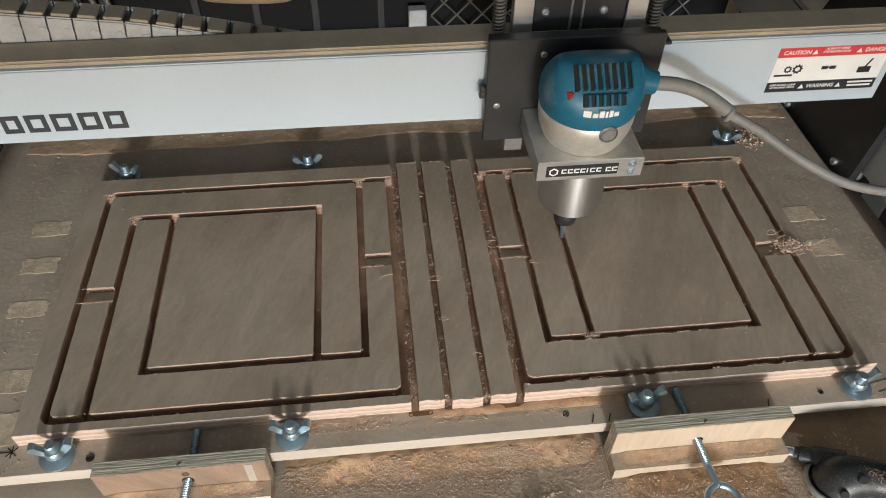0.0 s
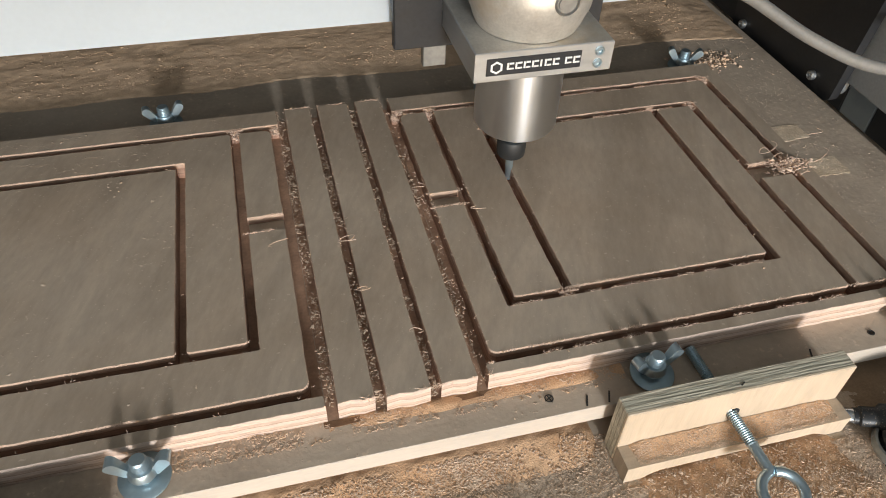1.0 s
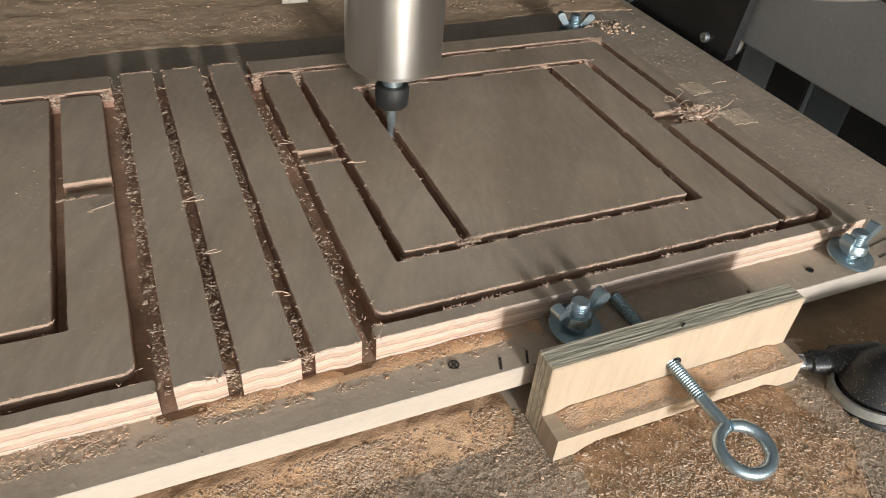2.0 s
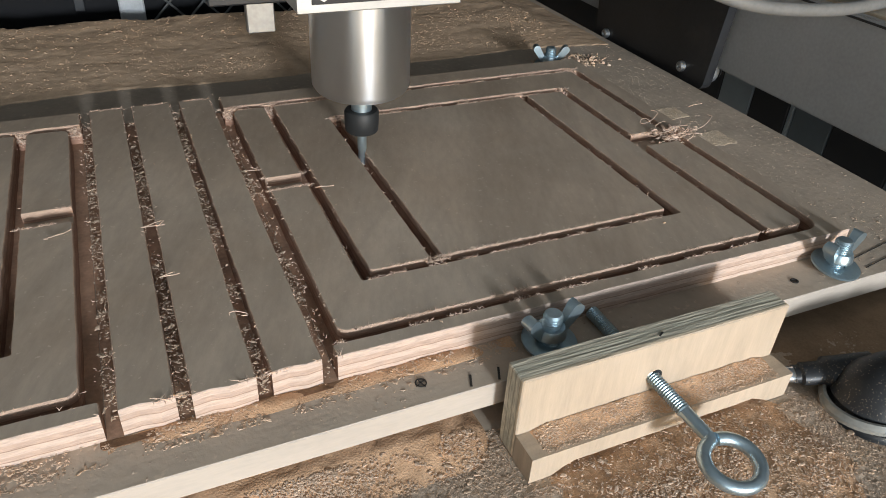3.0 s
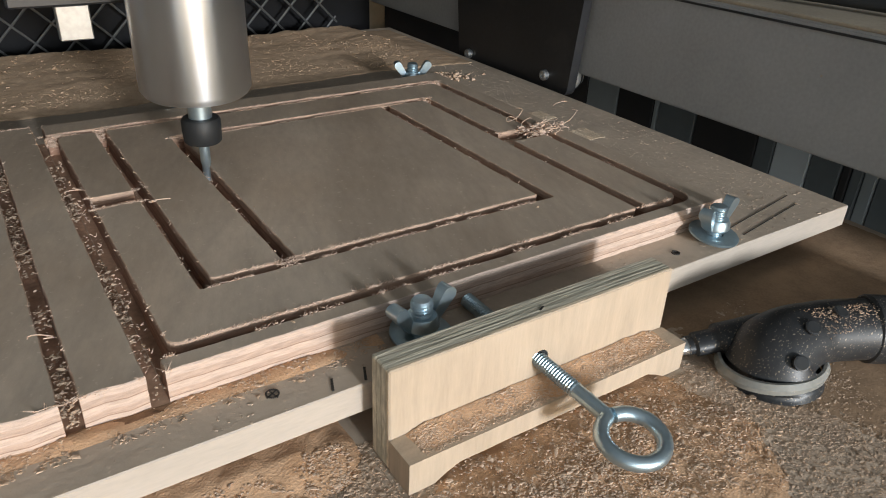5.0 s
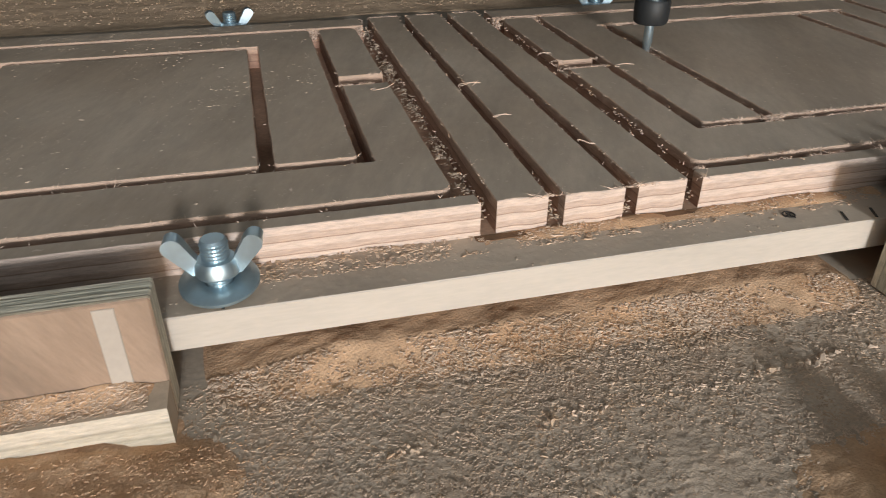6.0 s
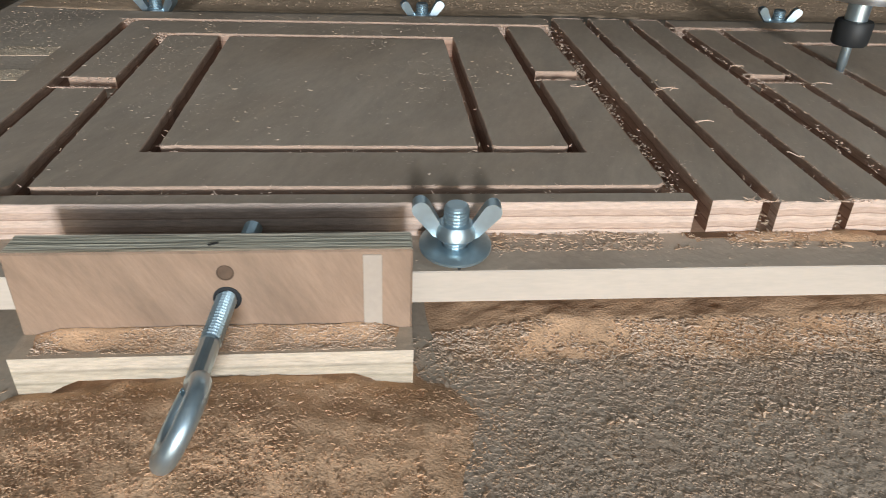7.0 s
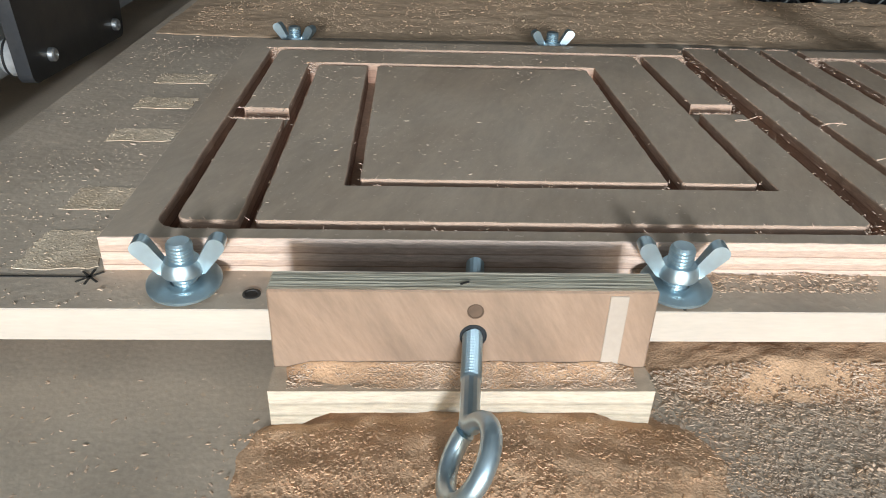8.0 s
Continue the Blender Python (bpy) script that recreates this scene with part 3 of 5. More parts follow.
    piece("slat", [([(x0, y0), (x0 + 0.007, y0 + 0.0007), (x0 + 0.014, y0 - 0.0004), (x1, y0 + 0.0005), (x1, BACK - 0.001), (x0, BACK + 0.0008)], 0, 0.0, DEEP)], "long narrow plywood slat with torn ends")
# thin uncut skin in the bottom of the cuts
for x0, x1 in ((LEFT + 0.004, GAPS[0] - G - 0.0002), (GAPS[3] + G + 0.0002, RIGHT - 0.004)):
    bm = bmesh.new()
    box(bm, x0, x1, FRONT + 0.004, BACK - 0.004, 0.0001, 0.0005)
    part("cut_floor", bm, GROOVE, sheet, "reddish-brown floor of the routed cuts")
for gx in GAPS:
    bm = bmesh.new()
    box(bm, gx - G + 0.0001, gx + G - 0.0001, FRONT - 0.0015, BACK + 0.004, 0.0001, 0.0004)
    part("cut_floor", bm, GROOVE, sheet, "reddish-brown floor of the routed cuts")

# thin strips on the surface paint the shaded pockets where the cutter ran out
for x0, x1 in ((GAPS[0] - 0.0055, GAPS[1] + 0.0050), (GAPS[2] - 0.0040, GAPS[3] + 0.0050)):
    bm = bmesh.new()
    plan = rounded([(x0, FRONT - 0.0046), (x1, FRONT - 0.0036), (x1, FRONT - 0.0002), (x0, FRONT - 0.0002)], [0.0020, 0.0020, 0, 0], 5)
    prism(bm, plan, 0.0001, 0.00045, RAG, top_mi=0, side_mi=0, chamfer=0.0001)
    part("cut_run_out", bm, SHADED_RUN_OUT, sheet, "flat brown strip standing for the shaded run-out of a cut")

# torn fibres along the cuts
def fibres(name, runs, label, mat, tall=1.0, seed=5):
    rng = np.random.default_rng(seed)
    V, F = [], []
    for x0, y0, x1, y1, per in runs:
        ln = math.hypot(x1 - x0, y1 - y0)
        for _ in range(int(ln * 1250 * per)):
            t = rng.uniform()
            x, y = x0 + (x1 - x0) * t + rng.normal(0, 0.0005), y0 + (y1 - y0) * t + rng.normal(0, 0.0005)
            if noise.noise(Vector((x * 60, y * 60, seed))) < -0.12:
                continue
            an, el = rng.uniform(0, 2 * np.pi), rng.uniform(0.0, 0.8)
            L, w = rng.uniform(0.0005, 0.0019) * tall, rng.uniform(0.00010, 0.00024)
            d = np.array([math.cos(an) * math.cos(el), math.sin(an) * math.cos(el), math.sin(el)])
            sd = np.array([-math.sin(an), math.cos(an), 0]) * w
            p = np.array([x, y, DEEP - 0.0002])
            k = len(V)
            V += [p - sd, p + sd, p + np.array([0, 0, w * 1.6]), p + d * L]
            F += [(k, k + 1, k + 3), (k + 1, k + 2, k + 3), (k + 2, k, k + 3), (k, k + 2, k + 1)]
    me = bpy.data.meshes.new(name)
    me.from_pydata([tuple(v) for v in V], [], F)
    me.materials.append(mat)
    ob = new(name, me)
    ob.parent = sheet
    tagged(ob, label, kind="stuff")


runs = []
for V, k in ((LV, 0.3), (RV, 3.4)):
    a, b, c, d, e, f = V
    lo, hi = min(a, f), max(a, f)
    for x, y0, y1 in ((a, H4, H1), (b, H4, H2), (c, H3, H2), (d, H3, H2), (e, H3, H1), (f, H4, H1)):
        for sgn in (-1, 1):
            runs.append((x + sgn * G, y0, x + sgn * G, y1, 0.10 * k))
    for y, x0, x1 in ((H1, a, f), (H2, b, d), (H3, c, e), (H4, a, f)):
        for sgn in (-1, 1):
            runs.append((x0, y + sgn * G, x1, y + sgn * G, 0.95 * k))
for gx in GAPS:
    for sgn in (-1, 1):
        runs.append((gx + sgn * G, FRONT, gx + sgn * G, BACK, 0.3))
for k in range(3):
    runs.append((GAPS[k] + G, FRONT, GAPS[k + 1] - G, FRONT, 1.6))
    runs.append((GAPS[k] + G, BACK, GAPS[k + 1] - G, BACK, 3.0))
for V, y0, y1, p, q in ((LV, 0.0965, 0.1120, 4, 5), (LV, 0.0770, 0.0935, 0, 1), (RV, 0.0955, 0.1105, 4, 5), (RV, 0.0765, 0.0935, 0, 1)):
    for y in (y0, y1):
        runs.append((V[p], y, V[q], y, 5.0))
for x, y in ((RV[1], H2), (RV[4], H1), (RV[5], H1), (RV[0], H1), (RV[3], H3), (RV[3], H2), (LV[1], H2), (LV[4], H1), (LV[0], H1)):
    runs.append((x - 0.006, y, x + 0.006, y, 7.0))
fibres("fibre_fringe", runs, "torn pinkish fibres along the routed cuts", FIBRE, tall=1.3)
fibres("end_splinters", [(gx - 0.011, FRONT, gx + 0.003, FRONT, 1.6) for gx in GAPS[1:3]] + [(GAPS[3] + 0.001, FRONT, GAPS[3] + 0.006, FRONT, 1.6)], "long splinters at the torn ends of the slats", FIBRE, tall=3.2, seed=12)


def curl(x, y, z, r, turns, tall, seed):
    rng = random.Random(seed)
    p = []
    n = int(14 * turns)
    for k in range(n + 1):
        t = 2 * math.pi * k / 14 + seed
        rr = r * (0.6 + 0.6 * k / n)
        p.append((x + rr * math.cos(t) + rng.uniform(-1, 1) * r * 0.1, y + rr * 0.7 * math.sin(t), z + tall * k / n + 0.3 * r * (1 + math.sin(t * 1.3))))
    return p


for k, (x, y, r, turns, tall) in enumerate(((0.384, 0.100, 0.006, 1.2, 0.008), (0.392, 0.09, 0.009, 0.8, 0.002), (0.399, 0.083, 0.006, 1.1, 0.003), (0.417, 0.088, 0.010, 0.6, 0.002), (0.4, 0.075, 0.005, 0.9, 0.001),
                                            (0.061, 0.075, 0.006, 1.1, 0.001), (0.063, 0.03, 0.004, 1.0, 0.001), (0.0205, 0.080, 0.008, 0.5, 0.0), (0.153, 0.088, 0.006, 0.6, 0.0), (0.118, 0.118, 0.005, 0.8, 0.001), (0.435, 0.115, 0.008, 0.5, 0.004), (0.088, -0.010, 0.004, 0.8, 0.001))):
    bm = bmesh.new()
    tube(bm, curl(x, y, DEEP + 0.0006, r, turns, tall, k), 0.00022, 5)
    part("wood_curl", bm, FIBRE, sheet, "thin curled wood shaving")


# ---- wing nuts with bolts and washers ----
def wing_nut():
    t = thing("wing_nut", "zinc-plated wing nut on a threaded bolt with a broad washer", "wing nut", (0, 0, 0), group="hold-down wing nuts")
    bm = bmesh.new()
    lathe(bm, [(0.0038, 0.0001), (0.0064, 0.0001), (0.0068, 0.0005), (0.0068, 0.0020), (0.0064, 0.0024), (0.0038, 0.0024)], 6)
    part("lower_nut", bm, ZINC_DULL, t, "hexagon nut under the washer")
    bm = bmesh.new()
    tilt = Matrix.Rotation(radians(8), 4, 'X')
    lathe(bm, [(0.0048, 0.0), (0.0124, 0.0), (0.0128, 0.0003), (0.0128, 0.0012), (0.0124, 0.0015), (0.0048, 0.0015), (0.0048, 0.0)], 44, Matrix.Translation((0, 0, 0.0029)) @ tilt, cap=False)
    part("washer", bm, ZINC_DULL, t, "broad round zinc washer", smooth=True)
    bm = bmesh.new()
    prof = [(0.0, 0.0), (0.0038, 0.0)]
    z = 0.0
    while z < 0.0180:
        prof += [(0.0045, z + 0.0005), (0.0045, z + 0.0007), (0.0038, z + 0.0012)]
        z += 0.0013
    prof += [(0.0043, z + 0.0003), (0.0036, z + 0.0012), (0.0, z + 0.0013)]
    lathe(bm, prof, 24)
    part("bolt", bm, ZINC, t, "thick threaded zinc bolt end")
    bm = bmesh.new()
    lathe(bm, [(0.0044, 0.0072), (0.0068, 0.0070), (0.0073, 0.0078), (0.0069, 0.0108), (0.0060, 0.0124), (0.0044, 0.0126)], 28, cap=False)
    hub = part("hub", bm, ZINC, t, smooth=True)
    for s in (-1, 1):
        bm = bmesh.new()
        plan = rounded([(0.0050, 0.0072), (0.0074, 0.0070), (0.0156, 0.0172), (0.0152, 0.0200), (0.0120, 0.0214), (0.0098, 0.0198), (0.0054, 0.0120)], [0.0, 0.001, 0.0014, 0.0014, 0.0014, 0.001, 0.0], 4)
        fr, bk = [], []
        for p in plan:
            th = 0.0017 + 0.0018 * max(0, min(1, (p.x - 0.006) / 0.010))
            fr.append(bm.verts.new((s * p.x, -th, p.y)))
            bk.append(bm.verts.new((s * p.x, th, p.y)))
        bm.faces.new(fr)
        bm.faces.new(bk[::-1])
        for i in range(len(fr)):
            j = (i + 1) % len(fr)
            bm.faces.new((fr[i], bk[i], bk[j], fr[j]))
        bmesh.ops.bevel(bm, geom=[e for e in bm.edges if e.calc_face_angle(0) > 1.2], offset=0.0007, segments=3, affect='EDGES')
        part("wing", bm, ZINC, hub, smooth=True)
    return t


nut = wing_nut()
spots = [(-0.2345, -0.0600, 4, 0), (-0.0620, -0.0600, -5, 1), (0.2135, -0.0600, 10, 0), (0.3905, -0.0610, 12, 0),
         (-0.2400, 0.2520, -20, 0), (-0.0555, 0.2515, 8, 0), (0.2120, 0.2520, -8, 0), (0.3985, 0.2520, -20, 0)]
nut.matrix_world = pose(spots[0][0], spots[0][1], SB, 0, 0, spots[0][2])
for x, y, a, k in spots[1:]:
    copy_thing(nut, pose(x, y, SB, 0, 0, a))


# ---- clamping blocks with eye bolts ----
def clamp_block(x0, x1, front, back, high, ledge, low, patch, label):
    t = thing("clamp_block", label, "wooden block", ((x0 + x1) / 2, front, 0), group="clamping blocks in front of the spoilboard")
    w = (x1 - x0) / 2
    dp = back - front
    bm = bmesh.new()
    box(bm, -w, w, 0, dp, 0.0005, high, 0.0006, 1)
    for f in bm.faces:
        if abs(f.normal.y) < 0.5:
            f.material_index = 1
    up = part("upright", bm, [FIR if patch else PINE, LAMINATE], t)
    bm = bmesh.new()
    hw = w * 1.0
    # ledge with a worn, eaten-away lower edge
    n = 26
    top, bot, botb, topb = [], [], [], []
    for k in range(n + 1):
        x = -hw + 2 * hw * k / n
        u = abs(x) / hw
        lift = 0.0055 * max(0, min(1, (0.86 - u) / 0.14)) + 0.0006 * noise.noise(Vector((x * 120, x0 * 50, 0)))
        top.append(bm.verts.new((x, ledge, low)))
        bot.append(bm.verts.new((x, ledge + 0.0002, max(0.0004, lift))))
        botb.append(bm.verts.new((x, -0.0002, 0.0004)))
        topb.append(bm.verts.new((x, -0.0002, low)))
    for k in range(n):
        for p, q in ((top, bot), (bot, botb), (topb, top)):
            f = bm.faces.new((p[k], p[k + 1], q[k + 1], q[k]))
            f.material_index = 1 if (p is top) else 0
    bm.faces.new((top[0], bot[0], botb[0], topb[0]))
    bm.faces.new((top[-1], topb[-1], botb[-1], bot[-1]))
    part("ledge", bm, [PINE, LEDGE_EDGE if patch else PINE], t, "low ledge of the block, eaten away below")
    if patch:
        bm = bmesh.new()
        box(bm, w - 0.0155, w - 0.0095, -0.0004, 0.001, low + 0.0008, high - 0.0015, 0.0002)
        part("pale_stripe", bm, FILLER, up, "pale upright stripe of filler")
        # no real bore: a dark disc at the face paints the hole
        bm = bmesh.new()
        lathe(bm, [(0.0027, 0), (0.0027, 0.0021), (0.0024, 0.0022), (0.0022, 0.0019), (0, 0.0019)], 20, Matrix.Translation((0.0035, 0.0018, 0.0365)) @ Matrix.Rotation(radians(90), 4, 'X'), cap=False)
        part("spare_hole", bm, DRILLED_SHADE, up, "flat brown disc standing for a shaded drilled hole")
    # thin black disc on the face paints the dark of the bolt hole
    bm = bmesh.new()
    bx_, bz_ = (0.0032, 0.0270) if patch else (-0.0018, 0.0245)
    br = 0.0044 if patch else 0.0037
    lathe(bm, [(br, 0), (br, 0.0003), (br - 0.0003, 0.0004), (br - 0.0005, 0.0002), (0, 0.0002)], 22, Matrix.Translation((bx_, 0.0, bz_)) @ Matrix.Rotation(radians(90), 4, 'X'), cap=False)
    part("bolt_hole_disc", bm, PAINTED_HOLLOW, up, "flat black disc standing for the shaded bolt hole")
    bm = bmesh.new()
    box(bm, -0.0016, 0.0016, -0.0004, 0.0004, -0.0001, 0.0003, m=Matrix.Translation((0, 0.0045, high)) @ Matrix.Rotation(0.5, 4, 'Z'))
    part("pencil_tick", bm, PENCIL, up, "short pencil tick")
    return t


LAMINATE = bpy.data.materials.new("grey weathered plywood edge")
LAMINATE.use_nodes = True
_n, _l = LAMINATE.node_tree.nodes, LAMINATE.node_tree.links
_tc = _n.new("ShaderNodeTexCoord")
_sp = _n.new("ShaderNodeSeparateXYZ")
_l.new(_tc.outputs["Object"], _sp.inputs[0])
_no = _n.new("ShaderNodeTexNoise")
_no.inputs["Scale"].default_value, _no.inputs["Detail"].default_value = 60, 5
_l.new(_tc.outputs["Object"], _no.inputs[0])
_ma = _n.new("ShaderNodeMath")
_ma.operation = 'MULTIPLY_ADD'
_ma.inputs[1].default_value = 0.0016
_l.new(_no.outputs[0], _ma.inputs[0])
_l.new(_sp.outputs[1], _ma.inputs[2])
_di = _n.new("ShaderNodeMath")
_di.operation = 'DIVIDE'
_di.inputs[1].default_value = 0.0128
_l.new(_ma.outputs[0], _di.inputs[0])
_ra = _n.new("ShaderNodeValToRGB")
for _k, (_p, _c) in enumerate(((0.0, (0.667, 0.529, 0.368)), (0.18, (0.598, 0.494, 0.356)), (0.23, (0.280, 0.238, 0.175)), (0.27, (0.460, 0.414, 0.322)), (0.45, (0.506, 0.460, 0.356)), (0.50, (0.280, 0.245, 0.182)),
                                (0.54, (0.437, 0.402, 0.310)), (0.72, (0.483, 0.443, 0.345)), (0.77, (0.280, 0.245, 0.182)), (0.81, (0.517, 0.460, 0.356)))):
    _e = _ra.color_ramp.elements[_k] if _k < 2 else _ra.color_ramp.elements.new(_p)
    _e.position, _e.color = _p, (*_c, 1)
_l.new(_di.outputs[0], _ra.inputs[0])
_mp = _n.new("ShaderNodeMapping")
_mp.inputs["Scale"].default_value = (0.25, 4, 1)
_l.new(_tc.outputs["Object"], _mp.inputs[0])
_g2 = _n.new("ShaderNodeTexNoise")
_g2.inputs["Scale"].default_value, _g2.inputs["Detail"].default_value = 220, 6
_l.new(_mp.outputs[0], _g2.inputs[0])
_mr = _n.new("ShaderNodeMapRange")
_mr.inputs[1].default_value, _mr.inputs[2].default_value, _mr.inputs[3].default_value, _mr.inputs[4].default_value = 0.3, 0.7, 0.8, 1.45
_l.new(_g2.outputs[0], _mr.inputs[0])
_mu = _n.new("ShaderNodeMix")
_mu.data_type, _mu.blend_type = 'RGBA', 'MULTIPLY'
_mu.inputs[0].default_value = 1
_l.new(_ra.outputs[0], _mu.inputs[6])
_l.new(_mr.outputs[0], _mu.inputs[7])
_l.new(_mu.outputs[2], _n["Principled BSDF"].inputs["Base Color"])
_n["Principled BSDF"].inputs["Roughness"].default_value = 0.8
_bu = _n.new("ShaderNodeBump")
_bu.inputs["Strength"].default_value, _bu.inputs["Distance"].default_value = 0.6, 0.001
_l.new(_g2.outputs[0], _bu.inputs["Height"])
_l.new(_bu.outputs[0], _n["Principled BSDF"].inputs["Normal"])
LEDGE_EDGE = ply_material("pale plywood ledge edge", [(0.0, (0.491, 0.403, 0.291)), (0.3, (0.491, 0.413, 0.313)), (0.36, (0.335, 0.291, 0.212)), (0.42, (0.515, 0.436, 0.335)), (0.62, (0.491, 0.413, 0.313)),
                          (0.68, (0.369, 0.313, 0.235)), (0.74, (0.559, 0.469, 0.364)), (0.98, (0.559, 0.469, 0.364))], 0.0145)

clamp_block(-0.2005, -0.0785, -0.0885, -0.0768, 0.0440, -0.0122, 0.0145, True, "plywood clamping block with pale stripe standing on the bench")
clamp_block(0.1805, 0.3195, -0.0925, -0.0800, 0.0443, -0.0140, 0.0145, False, "plywood clamping block with clean pale face on the bench")


def eye_bolt(hole, ring, radius, plane, behind, label):
    """A rod through the block from behind to the ring; plane: the way in which the ring's flat side faces."""
    t = thing("eye_bolt", label, "eye bolt", hole, group="eye bolts in the clamping blocks")
    h, c = Vector((0, 0, 0)), Vector(ring) - Vector(hole)
    d = c.normalized()
    bm = bmesh.new()
    tip = h - d * behind
    neck = c - d * (radius + 0.001)
    pts, rad = [], []
    ln = (neck - tip).length
    n = int(ln / 0.00062)
    for k in range(n + 1):
        s = ln * k / n
        pts.append(tip + d * s)
        threaded = s < behind + 0.55 * (ln - behind)
        rad.append((0.0033 if k % 2 else 0.0026) if threaded else 0.0030)
    tube(bm, pts, rad, 14)
    part("threaded_rod", bm, ZINC, t, "threaded zinc rod", smooth=False)
    u = d
    v = Vector(plane).normalized().cross(u).normalized()
    bm = bmesh.new()
    ringp = []
    for k in range(41):
        a = math.pi + 0.10 + (2 * math.pi - 0.30) * k / 40
        ringp.append(c + radius * (u * math.cos(a) + v * math.sin(a)))
    ringp = [neck - d * 0.0015 + v * 0.0004] + ringp
    tube(bm, ringp, [0.0031] + [0.0029] * 41, 14)
    part("ring", bm, ZINC, t, "bent zinc ring", smooth=True)
    return t


eye_bolt((-0.1365, -0.0886, 0.0270), (-0.1408, -0.1365, 0.0215), 0.0112, (0.87, -0.01, -0.50), 0.0385, "zinc eye bolt screwed through the striped clamping block")
eye_bolt((0.2470, -0.0930, 0.0245), (0.2520, -0.1390, 0.0185), 0.0112, (0.0, -0.35, 0.95), 0.044, "zinc eye bolt screwed through the clean clamping block")

# ---- sawdust ----
def heap(name, x0, x1, y0, y1, height, mat, label, nx=90, ny=40, base=0.0, rough=0.0012):
    """A mound of dust over a rectangle; height(x, y) in metres, sinking under its support where it is nil."""
    bm = bmesh.new()
    rows = []
    for j in range(ny + 1):
        y = y0 + (y1 - y0) * j / ny
        row = []
        for i in range(nx + 1):
            x = x0 + (x1 - x0) * i / nx
            h = height(x, y)
            if h > 0.0006:
                h += rough * (0.6 * noise.noise(Vector((x * 120, y * 120, 1))) + 0.8 * noise.noise(Vector((x * 330, y * 330, 2))))
            row.append(bm.verts.new((x, y, base + max(h, -0.0008))))
        rows.append(row)
    for j in range(ny):
        for i in range(nx):
            bm.faces.new((rows[j][i], rows[j][i + 1], rows[j + 1][i + 1], rows[j + 1][i]))
    ob = part(name, bm, mat, None, smooth=True)
    return tagged(ob, label, "sawdust", kind="stuff")


def bank(x, y):
    foot = 0.300 + 0.012 * noise.noise(Vector((x * 9, 0, 3)))
    end = 0.453 + 0.006 * noise.noise(Vector((x * 40, 1, 3)))
    if y < foot or y > end + 0.004:
        return -0.001
    t = (y - foot) / (end - foot)
    crest = 0.0085 + 0.0035 * noise.noise(Vector((x * 11, 0, 5))) + 0.0020 * noise.noise(Vector((x * 45, y * 20, 5)))
    crest *= min(1, max(0.0, (0.492 - 0.30 * max(0, y - 0.35) - x) / 0.03)) * min(1, max(0, (x + 0.345) / 0.05))
    ridge = 0.0008 * noise.noise(Vector((x * 24, y * 60, 9))) * min(1, t * 3)
    return crest * t ** 0.8 * min(1, max(0, (end + 0.003 - y) / 0.006)) + ridge + 0.0006


heap("sawdust_bank", -0.355, 0.490, 0.29, 0.464, bank, BERM, "long low bank of tan sawdust behind the plywood sheet", 320, 100, SB, 0.0007)


def left_heap(x, y):
    cx, cy = -0.135, -0.125
    e = ((x - cx) / 0.076) ** 2 + ((y - cy) / 0.062) ** 2
    e += 0.22 * noise.noise(Vector((x * 30, y * 30, 7))) + 0.10 * noise.noise(Vector((x * 110, y * 110, 7)))
    return 0.0075 * max(0, 1 - e) - 0.0007


def right_heap(x, y):
    cx, cy = 0.252, -0.135
    e = ((x - cx) / 0.075) ** 2 + ((y - cy) / 0.060) ** 2
    e += 0.22 * noise.noise(Vector((x * 30, y * 30, 9))) + 0.10 * noise.noise(Vector((x * 110, y * 110, 9)))
    return 0.0060 * max(0, 1 - e) - 0.0007


heap("sawdust_heap", -0.225, -0.032, -0.215, -0.0885, left_heap, SAWDUST, "fine orange-brown sawdust heaped against the striped block", 110, 70, 0.0, 0.0007)
def near_heap(x, y):
    e = ((x - 0.138) / 0.066) ** 2 + ((y + 0.172) / 0.034) ** 2
    e += 0.35 * noise.noise(Vector((x * 30, y * 30, 17))) + 0.12 * noise.noise(Vector((x * 110, y * 110, 17)))
    return 0.0034 * max(0, 1 - e) - 0.0003


heap("sawdust_heap", 0.065, 0.215, -0.215, -0.130, near_heap, SAWDUST, "low spread of orange-brown sawdust round the spring clamp", 90, 50)
heap("sawdust_heap", 0.16, 0.345, -0.22, -0.0925, right_heap, SAWDUST, "fine orange-brown sawdust heaped against the clean block", 110, 70, 0.0, 0.0007)


def strip_heap(x, y):
    u = min(1, max(0, (y + 0.101) / 0.029))
    ends = min(1, max(0, (x + 0.076) / 0.04)) * min(1, max(0, (0.178 - x) / 0.012))
    lumps = 0.9 + 0.22 * noise.noise(Vector((x * 25, y * 40, 4))) + 0.10 * noise.noise(Vector((x * 90, y * 90, 4)))
    return 0.0060 * u ** 1.4 * lumps * ends - 0.0006


def bench_dust(x, y):
    edge = min(1, max(0, (x + 0.080 + 0.02 * noise.noise(Vector((x * 20, y * 20, 12)))) / 0.05)) * min(1, max(0, (0.47 - x) / 0.1)) * min(1, max(0, (-0.078 - y) / 0.006)) * min(1, max(0, (y + 0.245) / 0.03))
    if 0.178 < x < 0.32 and y > -0.11:
        edge = 0
    b = 0.5 + 0.5 * noise.noise(Vector((x * 14, y * 14, 2)))
    g = noise.noise(Vector((x * 380, y * 380, 5))) + 0.7 * noise.noise(Vector((x * 640, y * 640, 6)))
    return edge * (0.0005 + 0.0005 * b + 0.00026 * g) - 0.00025


heap("dust_layer", -0.105, 0.47, -0.245, -0.0735, bench_dust, DUST_LAYER, "bumpy layer of packed grey-brown wood dust on the bench", 620, 195, 0.0, 0.0)
